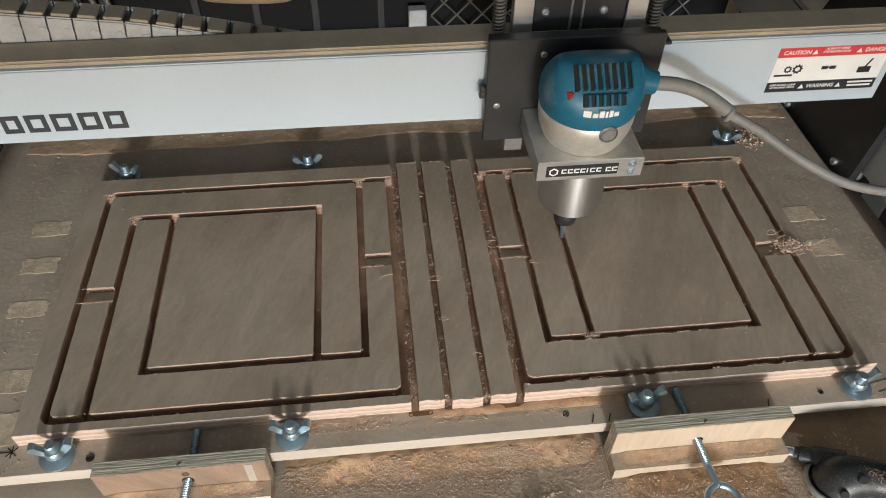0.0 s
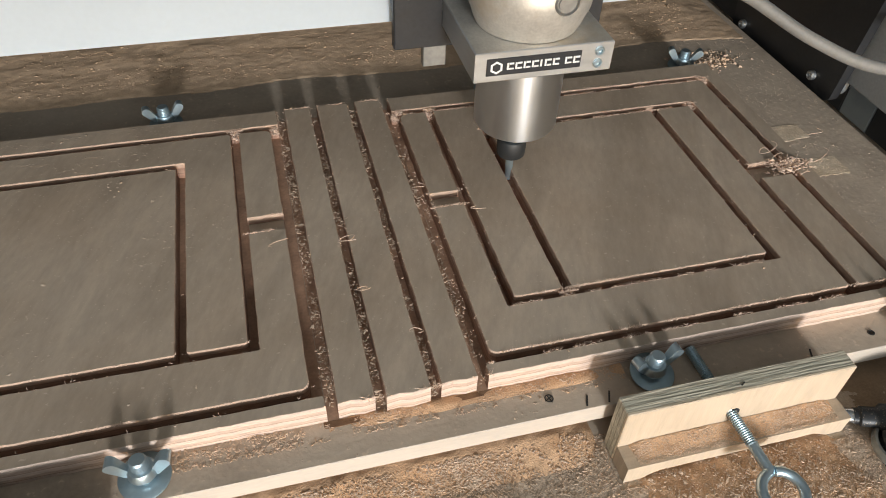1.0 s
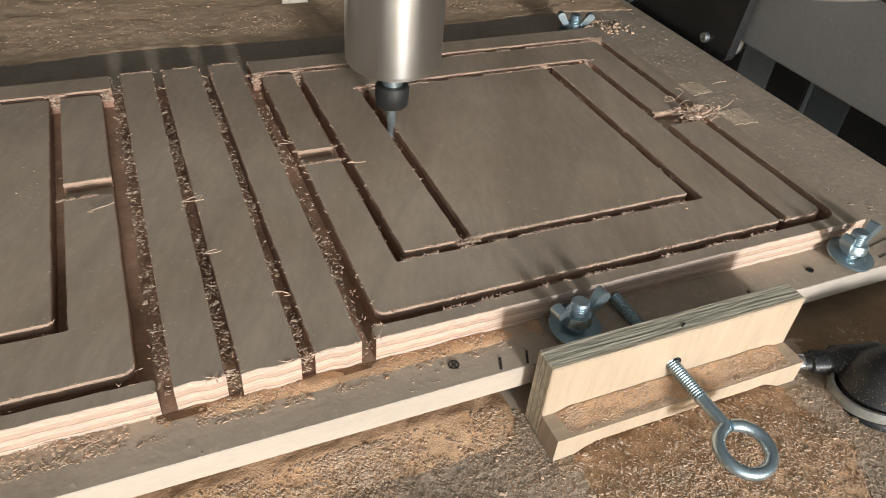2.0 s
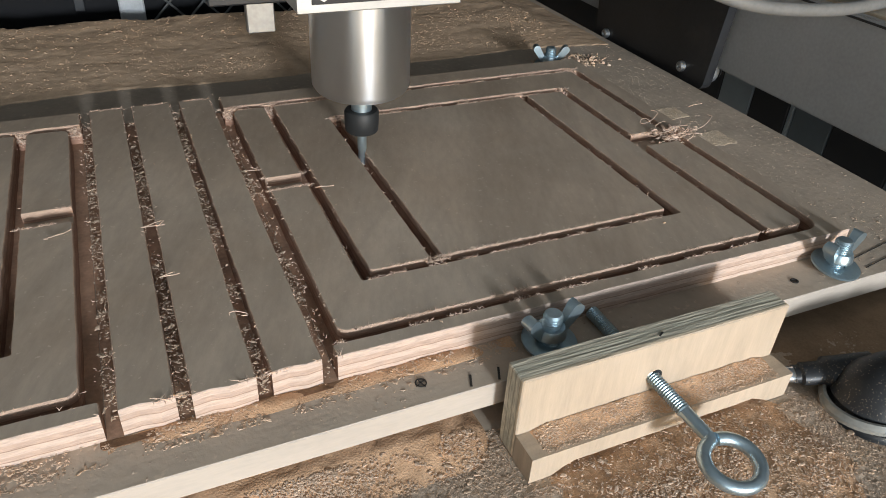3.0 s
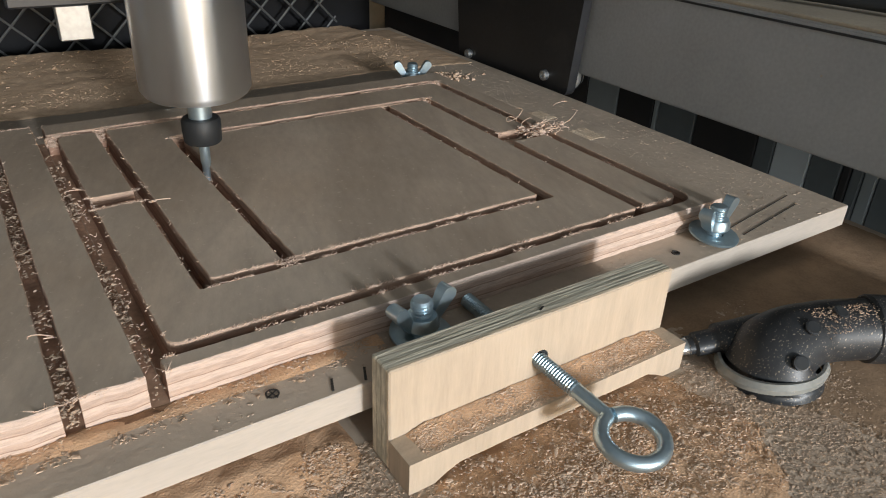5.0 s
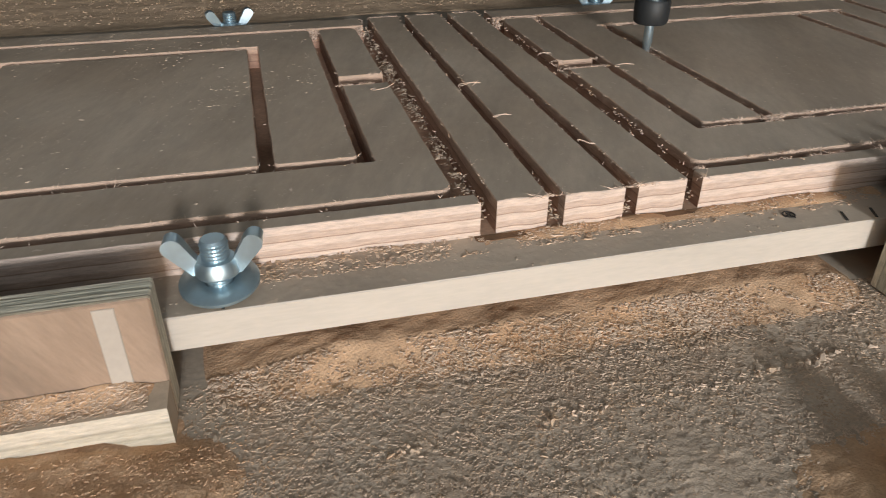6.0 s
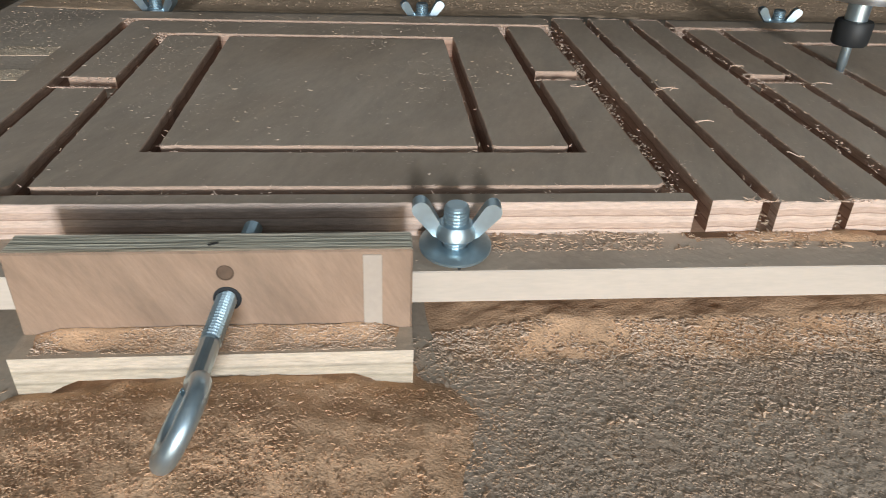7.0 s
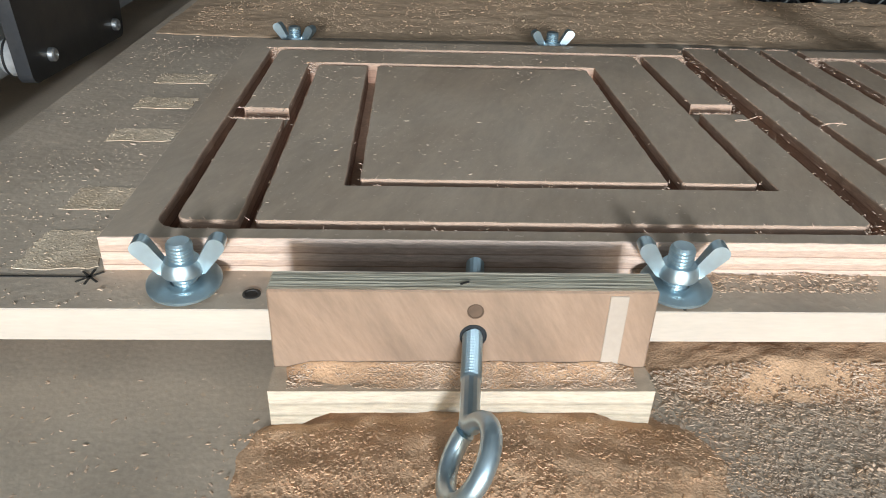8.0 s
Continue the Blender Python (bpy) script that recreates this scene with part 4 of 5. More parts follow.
heap("sawdust_drift", -0.078, 0.179, -0.101, -0.052, strip_heap, SAWDUST, "low drift of sawdust along the foot of the spoilboard", 150, 34, 0.0, 0.0006)


def bench_film(x, y):
    e = min(1, max(0, (x - 0.325 - 0.02 * noise.noise(Vector((x * 25, y * 25, 31)))) / 0.03)) * min(1, max(0, (0.536 - x) / 0.01)) * min(1, max(0, (y + 0.235) / 0.03))
    return e * (0.0011 + 0.0005 * noise.noise(Vector((x * 30, y * 30, 33))) + 0.0002 * noise.noise(Vector((x * 300, y * 300, 34)))) - 0.0004


# the film's colour also paints the shade on this side of the bench
heap("sawdust_film", 0.32, 0.538, -0.24, -0.030, bench_film, SHADED_FILM, "film of fine brown sawdust round the nozzle, darkened for its shade", 150, 120, 0.0, 0.0)


def lip_heap(x, y):
    d = (y + 0.0505) / 0.006
    return (0.0011 + 0.0014 * noise.noise(Vector((x * 40, y * 40, 8)))) * max(0, 1 - d * d) - 0.0004


heap("sawdust_drift", 0.03, 0.20, -0.060, -0.0470, lip_heap, SAWDUST, "thin drift of orange sawdust along the foot of the sheet", 110, 12, SB, 0.0006)


def bench_want(x, y):
    x += 0.015 * noise.noise(Vector((x * 20, y * 20, 12)))
    if x < 0.17:
        return 0.07 + 0.88 * min(1, max(0, (x + 0.115) / 0.075))
    return 0.95 - 0.4 * min(1, (x - 0.17) / 0.06)


def on(points, z, lift=None):
    zz = np.full(len(points), z) if lift is None else np.array([z + max(0, lift(x, y)) for x, y in points])
    return np.column_stack([points, zz])


rng = np.random.default_rng(11)
pts = clumped(5600, -0.07, 0.172, -0.1000, -0.0735, 25, 0.3, 41, lambda x, y: 0.25 + 0.75 * min(1, max(0, (y + 0.101) / 0.012)))
crumbs("drift_chips", on(pts, 0.0003, lambda x, y: max(strip_heap(x, y), bench_dust(x, y))), rng.gamma(2.0, 0.0003, len(pts)) + 0.0007, CHIP, "peach-coloured chips drifted along the foot of the spoilboard", "wood chips", flat=0.3, long=1.2)
pts = clumped(1700, -0.05, 0.20, -0.0600, -0.0480, 25, 0.3, 42)
crumbs("lip_chips", on(pts, SB + 0.0001, lip_heap), rng.gamma(2.0, 0.0003, len(pts)) + 0.0005, CHIP, "peach-coloured chips along the foot of the plywood sheet", "wood chips", flat=0.32, long=1.3)
pts = clumped(11000, -0.34, 0.455, 0.312, 0.455, 20, 0.3, 43)
crumbs("bank_chips", on(pts, SB, bank), rng.gamma(2.0, 0.0004, len(pts)) + 0.0005, BERM, "coarse tan chips on the sawdust bank", "wood chips", flat=0.5, long=1.2)
pts = clumped(56000, -0.36, 0.46, -0.235, -0.075, 16, 0.35, 3, bench_want)
crumbs("bench_chips", on(pts, 0.0001, bench_dust), rng.gamma(2.0, 0.0002, len(pts)) + 0.0004, CHIP, "pale wood chips scattered over the dark bench", "wood chips", flat=0.3, long=1.2, lie=0.9)
pts = clumped(16000, -0.30, 0.46, -0.235, -0.075, 22, 0.35, 4, bench_want)
crumbs("bench_grit", on(pts, 0.0001, bench_dust), rng.gamma(2.0, 0.0004, len(pts)) + 0.0004, CHIP_DARK, "grey-brown chips scattered over the dark bench", "wood chips", flat=0.2, long=1.1)
for hx, hf, hs, sd in ((-0.135, left_heap, 9000, 21), (0.252, right_heap, 9000, 22)):
    pts = clumped(hs, hx - 0.095, hx + 0.095, -0.205, -0.104, 25, 0.3, sd, lambda x, y: max(0.03, min(1, 1.5 - ((x - hx) / 0.078) ** 2 - ((y + 0.13) / 0.066) ** 2)))
    crumbs("heap_chips", on(pts, 0.0003, hf), rng.gamma(2.0, 0.0003 if sd == 22 else 0.0002, len(pts)) + 0.0004, CHIP if sd == 22 else SAWDUST, "coarse chips on the heaped sawdust", "wood chips", flat=0.4, long=1.4)
for x0, x1, y0, y1, z, sd in ((-0.197, -0.082, -0.0995, -0.0892, 0.0152, 31), (0.186, 0.314, -0.1055, -0.0932, 0.0152, 32)):
    def corner(x, y, x0=x0, x1=x1, y0=y0, y1=y1):
        u = min(1, max(0, (y - y0) / (y1 - y0)))
        e = min(1, max(0, (x - x0) / 0.008)) * min(1, max(0, (x1 - x) / 0.008))
        return e * (0.0016 * u * u + 0.0008 * u + 0.0006 * noise.noise(Vector((x * 90, y * 90, 3)))) - 0.0003

    heap("sawdust_drift", x0, x1, y0, y1 + 0.0004, corner, SAWDUST, "sawdust banked in the corner of the block's ledge", 110, 14, z - 0.0006, 0.0003)
    pts = clumped(4200, x0 + 0.002, x1 - 0.002, y0, y1, 30, 0.1, sd)
    crumbs("ledge_chips", on(pts, z - 0.0006, corner), rng.gamma(2.0, 0.0002, len(pts)) + 0.0004, CHIP, "sawdust lying on the ledge of the clamping block", "wood chips", flat=0.35)


pts = clumped(1100, -0.37, -0.075, -0.235, -0.076, 20, 0.3, 61)
keep = (pts[:, 0] < -0.205) | (pts[:, 1] < -0.19)
pts = pts[keep]
crumbs("bench_flakes", on(pts, 0.0), np.minimum(0.0016, rng.gamma(2.0, 0.0003, len(pts)) + 0.0005), CHIP, "sparse pale flakes on the bare bench", "wood chips", flat=0.22, long=1.5)


def side_want(x, y):
    return 0.9 if (x > 0.415 or x < -0.27) else 0.35


pts = clumped(9000, -0.355, 0.492, -0.0715, 0.31, 18, 0.35, 5, side_want)
keep = (pts[:, 0] < LEFT - 0.001) | (pts[:, 0] > RIGHT + 0.001) | (pts[:, 1] < FRONT - 0.001) | (pts[:, 1] > BACK + 0.002)
pts = pts[keep]
crumbs("spoilboard_chips", on(pts, SB), rng.gamma(2.0, 0.00024, len(pts)) + 0.0004, PLY_DUST, "small pale chips lying on the spoilboard", "wood chips", flat=0.42, long=1.2)
def off_cuts(p, uprights):
    """The points that lie on wood, clear of the cuts."""
    x, y = p[:, :1], p[:, 1:]
    far = (np.abs(x - np.array(uprights)[None]).min(axis=1) > G + 0.0006) & (np.abs(y - np.array((H1, H2, H3, H4))[None]).min(axis=1) > G + 0.0006)
    return p[far]


pts = clumped(4600, LEFT + 0.004, -0.01, FRONT + 0.002, BACK - 0.003, 12, 0.35, 6, lambda x, y: 0.25 + 0.75 * max(0, min(1, (y - 0.02) / 0.2)))
pts = off_cuts(pts, LV)
crumbs("sheet_dust", on(pts, TOP - 0.0001), rng.gamma(2.0, 0.0003, len(pts)) + 0.0005, PLY_DUST, "lumps of settled sawdust on the plywood sheet", "wood chips", flat=0.3, long=1.1)
pts = clumped(420, 0.0, RIGHT - 0.003, FRONT + 0.002, BACK - 0.003, 12, 0.35, 8)
pts = off_cuts(pts, RV + GAPS + LV)
crumbs("sheet_specks", on(pts, TOP - 0.0001), rng.gamma(2.0, 0.0002, len(pts)) + 0.0003, CHIP, "few specks of sawdust on the plywood sheet", "wood chips")
pts = clumped(13000, GAPS[0] - 0.003, GAPS[3] + 0.003, FRONT, BACK, 30, 0.3, 9)
near = np.min(np.abs(pts[:, :1] - np.array(GAPS)[None]), axis=1) < 0.0028
pts = pts[near]
zz = np.column_stack([pts, SB + 0.0005 + np.random.default_rng(2).uniform(0, 0.0065, len(pts))])
crumbs("gap_chips", zz, rng.gamma(2.0, 0.0003, len(pts)) + 0.0004, CHIP_DARK, "dark chips packed in the gaps between the slats", "wood chips", flat=0.7)
pts = np.column_stack([rng.normal(0.396, 0.008, 420), rng.normal(0.086, 0.0045, 420)])
crumbs("chip_nest", on(pts, TOP - 0.003) + np.column_stack([np.zeros((420, 2)), rng.uniform(0, 0.005, 420)]), rng.gamma(2, 0.0004, 420) + 0.0006, FIBRE, "nest of torn chips at the end of a notch", "wood chips", flat=0.8, long=1.8)
ends = [(LV[4], H1), (LV[5], H1), (RV[4], H1), (RV[5], H1), (RV[1], H2), (LV[1], H2), (LV[0], H1), (RV[0], H1)]
pts = np.concatenate([np.column_stack([rng.normal(x, 0.0016, 160), y + 0.0012 - np.abs(rng.normal(0, 0.0035, 160)), TOP - 0.0035 + rng.uniform(-0.003, 0.0028, 160)]) for x, y in ends])
crumbs("groove_plugs", pts, rng.gamma(2, 0.00025, len(pts)) + 0.0004, FIBRE, "pale shavings packed into the ends of the cuts", "wood chips", flat=0.8, long=1.6)
pts = np.column_stack([rng.normal(0.43, 0.016, 500), rng.normal(0.262, 0.008, 500)])
crumbs("chip_nest", on(pts, SB), rng.gamma(2, 0.0005, 500) + 0.0006, CHIP, "small pile of chips beside a wing nut", "wood chips", flat=1.2)
RESTS = ((-0.318, -0.284, 0.176, 0.196), (-0.315, -0.283, 0.128, 0.147), (-0.312, -0.280, 0.078, 0.095), (-0.302, -0.27, 0.0, 0.022), (-0.300, -0.2705, -0.047, -0.018), (0.421, 0.452, 0.130, 0.150), (0.425, 0.455, 0.082, 0.104))
pts = np.concatenate([np.column_stack([rng.uniform(a, b, 420), rng.uniform(c, d, 420)]) for a, b, c, d in RESTS])
crumbs("rest_crumbs", on(pts, SB + 0.0002), rng.gamma(2, 0.0002, len(pts)) + 0.0006, RAW_BOARD, "crumbly pale dust in the routed rests", "wood chips", flat=0.25, long=1.2)


def seam(x):
    return -0.118 + 0.10 * (x - 0.05) * 0.35


pts = np.array([(x, seam(x) + d) for x, d in zip(rng.uniform(-0.02, 0.30, 1500), rng.normal(0, 0.0011, 1500))])
crumbs("seam_chips", on(pts, 0.0), rng.gamma(2, 0.0003, 1500) + 0.0005, CHIP, "line of chips caught on a seam of the bench top", "wood chips", flat=1.0)

# ---- gantry ----
AX, AY = 0.1880, 0.1265
gantry = thing("gantry", "white machine gantry beam with black side plates, dusty on top", "gantry", (0, 0, 0))
BX0, BX1, BY0, BY1, BZ0, BZ1 = -0.372, 0.484, 0.1790, 0.2130, 0.1345, 0.2045
bm = bmesh.new()
box(bm, BX0, BX1, BY0, BY1, BZ0, BZ1, 0.0012, 2)
beam = part("beam", bm, WHITE, gantry)
bm = bmesh.new()
box(bm, BX0, BX1, BY0 + 0.0030, BY1, BZ1, BZ1 + 0.0060, 0.0018, 3)
part("top_rail", bm, DUSTY_RAIL, gantry, "dust-coated top rail", smooth=True)
for x0, x1, lab in ((BX1, BX1 + 0.009, "black right side plate"), (BX0 - 0.009, BX0, "black left side plate")):
    bm = bmesh.new()
    plan = [(0.178, 0.022), (0.335, 0.016), (0.345, 0.10), (0.300, 0.225), (0.172, 0.225), (0.165, 0.15)]
    pl = rounded(plan, 0.006, 4)
    s = 0.5 * (x0 + x1)
    A = [bm.verts.new((s + 0.020 - 0.0045 if x0 > 0 else s - 0.020 - 0.0045, p.x, p.y)) for p in pl]
    B = [bm.verts.new((s + 0.020 + 0.0045 if x0 > 0 else s - 0.020 + 0.0045, p.x, p.y)) for p in pl]
    bm.faces.new(A)
    bm.faces.new(B[::-1])
    for i in range(len(A)):
        j = (i + 1) % len(A)
        bm.faces.new((A[i], B[i], B[j], A[j]))
    plate = part("side_plate", bm, BLACK, gantry, lab)
    face = (s + 0.0155) if x0 > 0 else (s - 0.0155)
    sg = -1 if x0 > 0 else 1
    for y, z in ((0.206, 0.034), (0.318, 0.028)):
        bm = bmesh.new()
        lathe(bm, [(0.0045, 0), (0.0045, 0.003), (0.0036, 0.0040), (0.0022, 0.0042), (0.0020, 0.003), (0, 0.003)], 18, Matrix.Translation((face, y, z)) @ Matrix.Rotation(radians(90 * sg), 4, 'Y'), cap=False)
        part("bolt_head", bm, ALU, plate, "round steel bolt head", smooth=True)
    bm = bmesh.new()
    lathe(bm, [(0.003, -0.0045), (0.0095, -0.0045), (0.0105, -0.0035), (0.0120, -0.0012), (0.0120, 0.0012), (0.0105, 0.0035), (0.0095, 0.0045), (0.003, 0.0045)], 30, Matrix.Translation((face - sg * 0.0155, 0.1895, 0.0365)) @ Matrix.Rotation(radians(90), 4, 'Y'))
    wheel = part("wheel", bm, CHEEK, plate, "pale grooved running wheel", smooth=True)
    bm = bmesh.new()
    lathe(bm, [(0.0122, -0.0009), (0.0125, -0.0006), (0.0125, 0.0006), (0.0122, 0.0009)], 30, Matrix.Translation((face - sg * 0.0155, 0.1895, 0.0365)) @ Matrix.Rotation(radians(90), 4, 'Y'), cap=False)
    part("tread", bm, RUBBER, wheel, "black wheel tread", smooth=True)
for x0, x1 in ((-0.292, -0.2765), (-0.2725, -0.2555), (-0.2515, -0.2335), (-0.2295, -0.2125), (-0.2085, -0.1915)):
    bm = bmesh.new()
    z0, z1 = 0.1455, 0.1630
    w = 0.0042
    yy0, yy1 = BY0 - 0.0005, BY0 + 0.001
    box(bm, x0, x0 + w, yy0, yy1, z0, z1, 0.0001)
    box(bm, x1 - w, x1, yy0, yy1, z0, z1, 0.0001)
    box(bm, x0 + w, x1 - w, yy0, yy1, z1 - w, z1, 0.0001)
    box(bm, x0 + w, x1 - w, yy0, yy1, z0, z0 + w, 0.0001)
    part("printed_mark", bm, INK, beam, "dark grey printed block")


def words(name, text, size, at, mat, parent, depth=0.0002, turn=(90, 0, 0), align='CENTER', slant=0.0):
    """Raised letters as a mesh of their own."""
    cu = bpy.data.curves.new(name, 'FONT')
    cu.body, cu.size, cu.extrude, cu.align_x, cu.align_y, cu.shear = text, size, depth, align, 'CENTER', slant
    cu.resolution_u = 3
    cu.offset = size * 0.012
    tmp = new(name, cu)
    me = bpy.data.meshes.new_from_object(tmp.evaluated_get(bpy.context.evaluated_depsgraph_get()))
    bpy.data.objects.remove(tmp)
    me.materials.append(mat)
    me.transform(pose(*at, *turn))
    ob = new(name, me)
    ob.parent = parent
    return ob


# warning label
LX0, LX1, LZ0, LZ1 = 0.372, 0.476, 0.1480, 0.1935
FY = BY0 - 0.0004
bm = bmesh.new()
box(bm, LX0, LX1, FY, BY0 + 0.001, LZ0, LZ1)
sign = part("warning_label", bm, LABEL_WHITE, beam, "white warning label with red and black bands")
bm = bmesh.new()
box(bm, LX0, LX1, FY - 0.0003, FY + 0.0002, LZ1 - 0.0095, LZ1)
part("red_band", bm, LABEL_RED, sign)
bm = bmesh.new()
box(bm, LX0, LX1, FY - 0.0003, FY + 0.0002, LZ0, LZ0 + 0.0105)
part("black_band", bm, LABEL_BLACK, sign)
TY = FY - 0.0004
words("lettering", "CAUTION", 0.0056, (LX0 + 0.0165, TY, LZ1 - 0.0048), LABEL_WHITE, sign, slant=0.15)
words("lettering", "ALWAYS WEAR\nEYE PROTECTION", 0.0031, (LX0 + 0.053, TY, LZ1 - 0.0036), LABEL_WHITE, sign, slant=0.15)
words("lettering", "DANGER", 0.0056, (LX0 + 0.0905, TY, LZ1 - 0.0048), LABEL_WHITE, sign, slant=0.15)
words("lettering", "WARNING", 0.0054, (LX0 + 0.051, TY, LZ0 + 0.0052), LABEL_WHITE, sign, slant=0.15)
words("lettering", "KEEP HANDS CLEAR\nOF MOVING PARTS", 0.0027, (LX0 + 0.0150, TY, LZ0 + 0.0062), LABEL_WHITE, sign, slant=0.15)
bm = bmesh.new()
for x0, x1, z in ((0.077, 0.101, 0.0066), (0.078, 0.100, 0.0030)):
    box(bm, LX0 + x0, LX0 + x1, TY - 0.0002, TY + 0.0002, LZ0 + z, LZ0 + z + 0.0018)
part("text_bar", bm, LABEL_WHITE, sign)
for cx, z, c in ((0.0335, LZ1 - 0.005, LABEL_WHITE), (0.0745, LZ1 - 0.005, LABEL_WHITE), (0.0335, LZ0 + 0.005, LABEL_WHITE), (0.0690, LZ0 + 0.005, LABEL_WHITE)):
    bm = bmesh.new()
    v = [bm.verts.new((LX0 + cx + dx, yy, z + dz)) for yy in (TY - 0.0001, TY + 0.0002) for dx, dz in ((-0.0026, -0.0021), (0.0026, -0.0021), (0, 0.0024))]
    bm.faces.new(v[:3]), bm.faces.new(v[3:][::-1])
    for i in range(3):
        bm.faces.new((v[i], v[(i + 1) % 3], v[3 + (i + 1) % 3], v[3 + i]))
    part("triangle", bm, c, sign)
IZ = 0.5 * (LZ0 + LZ1)
for cx, r in ((0.014, 0.0038), (0.023, 0.0050)):
    bm = bmesh.new()
    n = 36
    out, inn = [], []
    for k in range(n):
        a = 2 * math.pi * k / n
        rr = r * (1.0 if k % 4 < 2 else 0.78)
        out.append((rr * math.cos(a), rr * math.sin(a)))
        inn.append((0.45 * r * math.cos(a), 0.45 * r * math.sin(a)))
    o = [bm.verts.new((LX0 + cx + p[0], TY, IZ + 0.001 + p[1])) for p in out]
    q = [bm.verts.new((LX0 + cx + p[0], TY, IZ + 0.001 + p[1])) for p in inn]
    for k in range(n):
        bm.faces.new((o[k], o[(k + 1) % n], q[(k + 1) % n], q[k]))
    part("gear_pictogram", bm, LABEL_BLACK, sign)
bm = bmesh.new()
box(bm, LX0 + 0.003, LX0 + 0.020, TY - 0.0001, TY + 0.0002, IZ - 0.0060, IZ - 0.0042)
part("pictogram_bar", bm, LABEL_BLACK, sign)
bm = bmesh.new()
for x0, x1 in ((0.0455, 0.0515), (0.0530, 0.0590)):
    box(bm, LX0 + x0, LX0 + x1, TY - 0.0001, TY + 0.0002, IZ - 0.0005, IZ + 0.003, 0.00015)
box(bm, LX0 + 0.0515, LX0 + 0.0530, TY - 0.0001, TY + 0.0002, IZ + 0.0012, IZ + 0.0022)
part("goggles_pictogram", bm, LABEL_BLACK, sign)
bm = bmesh.new()
box(bm, -0.006, 0.006, -0.0001, 0.0002, -0.0035, 0.0025, m=Matrix.Translation((LX0 + 0.087, TY, IZ - 0.002)))
box(bm, -0.0008, 0.0008, -0.0001, 0.0002, 0.0, 0.0095, m=Matrix.Translation((LX0 + 0.087, TY, IZ)) @ Matrix.Rotation(radians(25), 4, 'Y'))
part("cutter_pictogram", bm, LABEL_BLACK, sign)

# ---- tool carriage: plate, rails, springs ----
carriage = thing("tool_carriage", "black upright carriage plate with rails and springs on the beam", "carriage", (AX, 0.17, 0.12))
O = Vector((AX, 0.17, 0.12))


def cbox(name, x0, x1, y0, y1, z0, z1, mat, label="", bev=0.0006, parent=None):
    bm = bmesh.new()
    box(bm, x0 - O.x, x1 - O.x, y0 - O.y, y1 - O.y, z0 - O.z, z1 - O.z, bev)
    return part(name, bm, mat, parent or carriage, label)


PY0, PY1 = 0.1640, 0.1715
plate = cbox("plate", 0.1115, 0.2590, PY0, PY1, 0.1215, 0.2225, BLACK, "black carriage plate with smudges", 0.001)
cbox("back_block", 0.113, 0.257, PY1, BY0 - 0.0006, 0.1285, 0.2205, BLACK)
cbox("rail_column", 0.1355, 0.1525, 0.193, 0.203, 0.2080, 0.330, ALU, "pale aluminium column")
cbox("rail_column", 0.2310, 0.2490, 0.193, 0.203, 0.2080, 0.330, ALU, "pale aluminium column")
cbox("centre_plate", 0.1530, 0.2305, 0.1955, 0.2020, 0.2050, 0.330, BLACK, "black plate with two upright grooves")
for x in (0.1830, 0.1925):
    cbox("groove_rib", x, x + 0.0022, 0.1930, 0.1956, 0.2080, 0.330, STEEL, "upright steel rib", 0.0004)
cbox("end_block", 0.1335, 0.1500, 0.1720, 0.1785, 0.1025, 0.1205, STEEL, "grey square rail end")
cbox("clip", 0.1065, 0.1120, 0.165, 0.172, 0.166, 0.178, BLACK_PLASTIC, "small black side clip", 0.001)
cbox("bridge", 0.120, 0.268, 0.1716, 0.2040, 0.2065, 0.2095, BLACK)
for x, z in ((0.1625, 0.2165), (0.2115, 0.2165)):
    bm = bmesh.new()
    lathe(bm, [(0.0036, 0), (0.0036, 0.0022), (0.0028, 0.003), (0.0018, 0.0031), (0.0016, 0.0022), (0, 0.0022)], 18, Matrix.Translation((x - O.x, 0.1955 - O.y, z + 0.012 - O.z)) @ Matrix.Rotation(radians(90), 4, 'X'), cap=False)
    part("bolt_head", bm, ALU, carriage, "bright round bolt head", smooth=True)
for x, z in ((0.1215, 0.160), (0.1575, 0.2085), (0.2480, 0.150)):
    bm = bmesh.new()
    lathe(bm, [(0.0030, 0), (0.0030, 0.0016), (0.0022, 0.0022), (0.0014, 0.0022), (0.0013, 0.0014), (0, 0.0014)], 16, Matrix.Translation((x - O.x, PY0 - O.y, z - O.z)) @ Matrix.Rotation(radians(90), 4, 'X'), cap=False)
    part("screw", bm, STEEL, plate, "small steel screw", smooth=True)
for x in (0.1250, 0.2585):
    bm = bmesh.new()
    p = []
    for k in range(16 * 38 + 1):
        a = 2 * math.pi * k / 16
        p.append((x - O.x + 0.0052 * math.cos(a), 0.199 - O.y + 0.0052 * math.sin(a), 0.2100 - O.z + 0.118 * k / (16 * 38)))
    tube(bm, p, 0.0007, 5)
    part("spring", bm, STEEL_COIL, carriage, "long coil spring", smooth=True)
    cbox("spring_core", x - 0.0036, x + 0.0036, 0.1955, 0.2025, 0.2098, 0.330, BLACK_PLASTIC)

# ---- router in its mount ----
mount = thing("router_mount", "square aluminium router mount with dark badge, dusty on top", "mount", (AX, AY, 0.136))
bm = bmesh.new()
plan = rounded([(-0.0430, -0.0365), (0.0430, -0.0365), (0.0445, 0.0370), (-0.0445, 0.0370)], 0.0008, 3)
N = 48
zt, zb = 0.0195, 0.0
ring = [(0.0286 * math.cos(2 * math.pi * k / N), 0.0286 * math.sin(2 * math.pi * k / N)) for k in range(N)]


def edge_at(a):
    c, s = math.cos(a), math.sin(a)
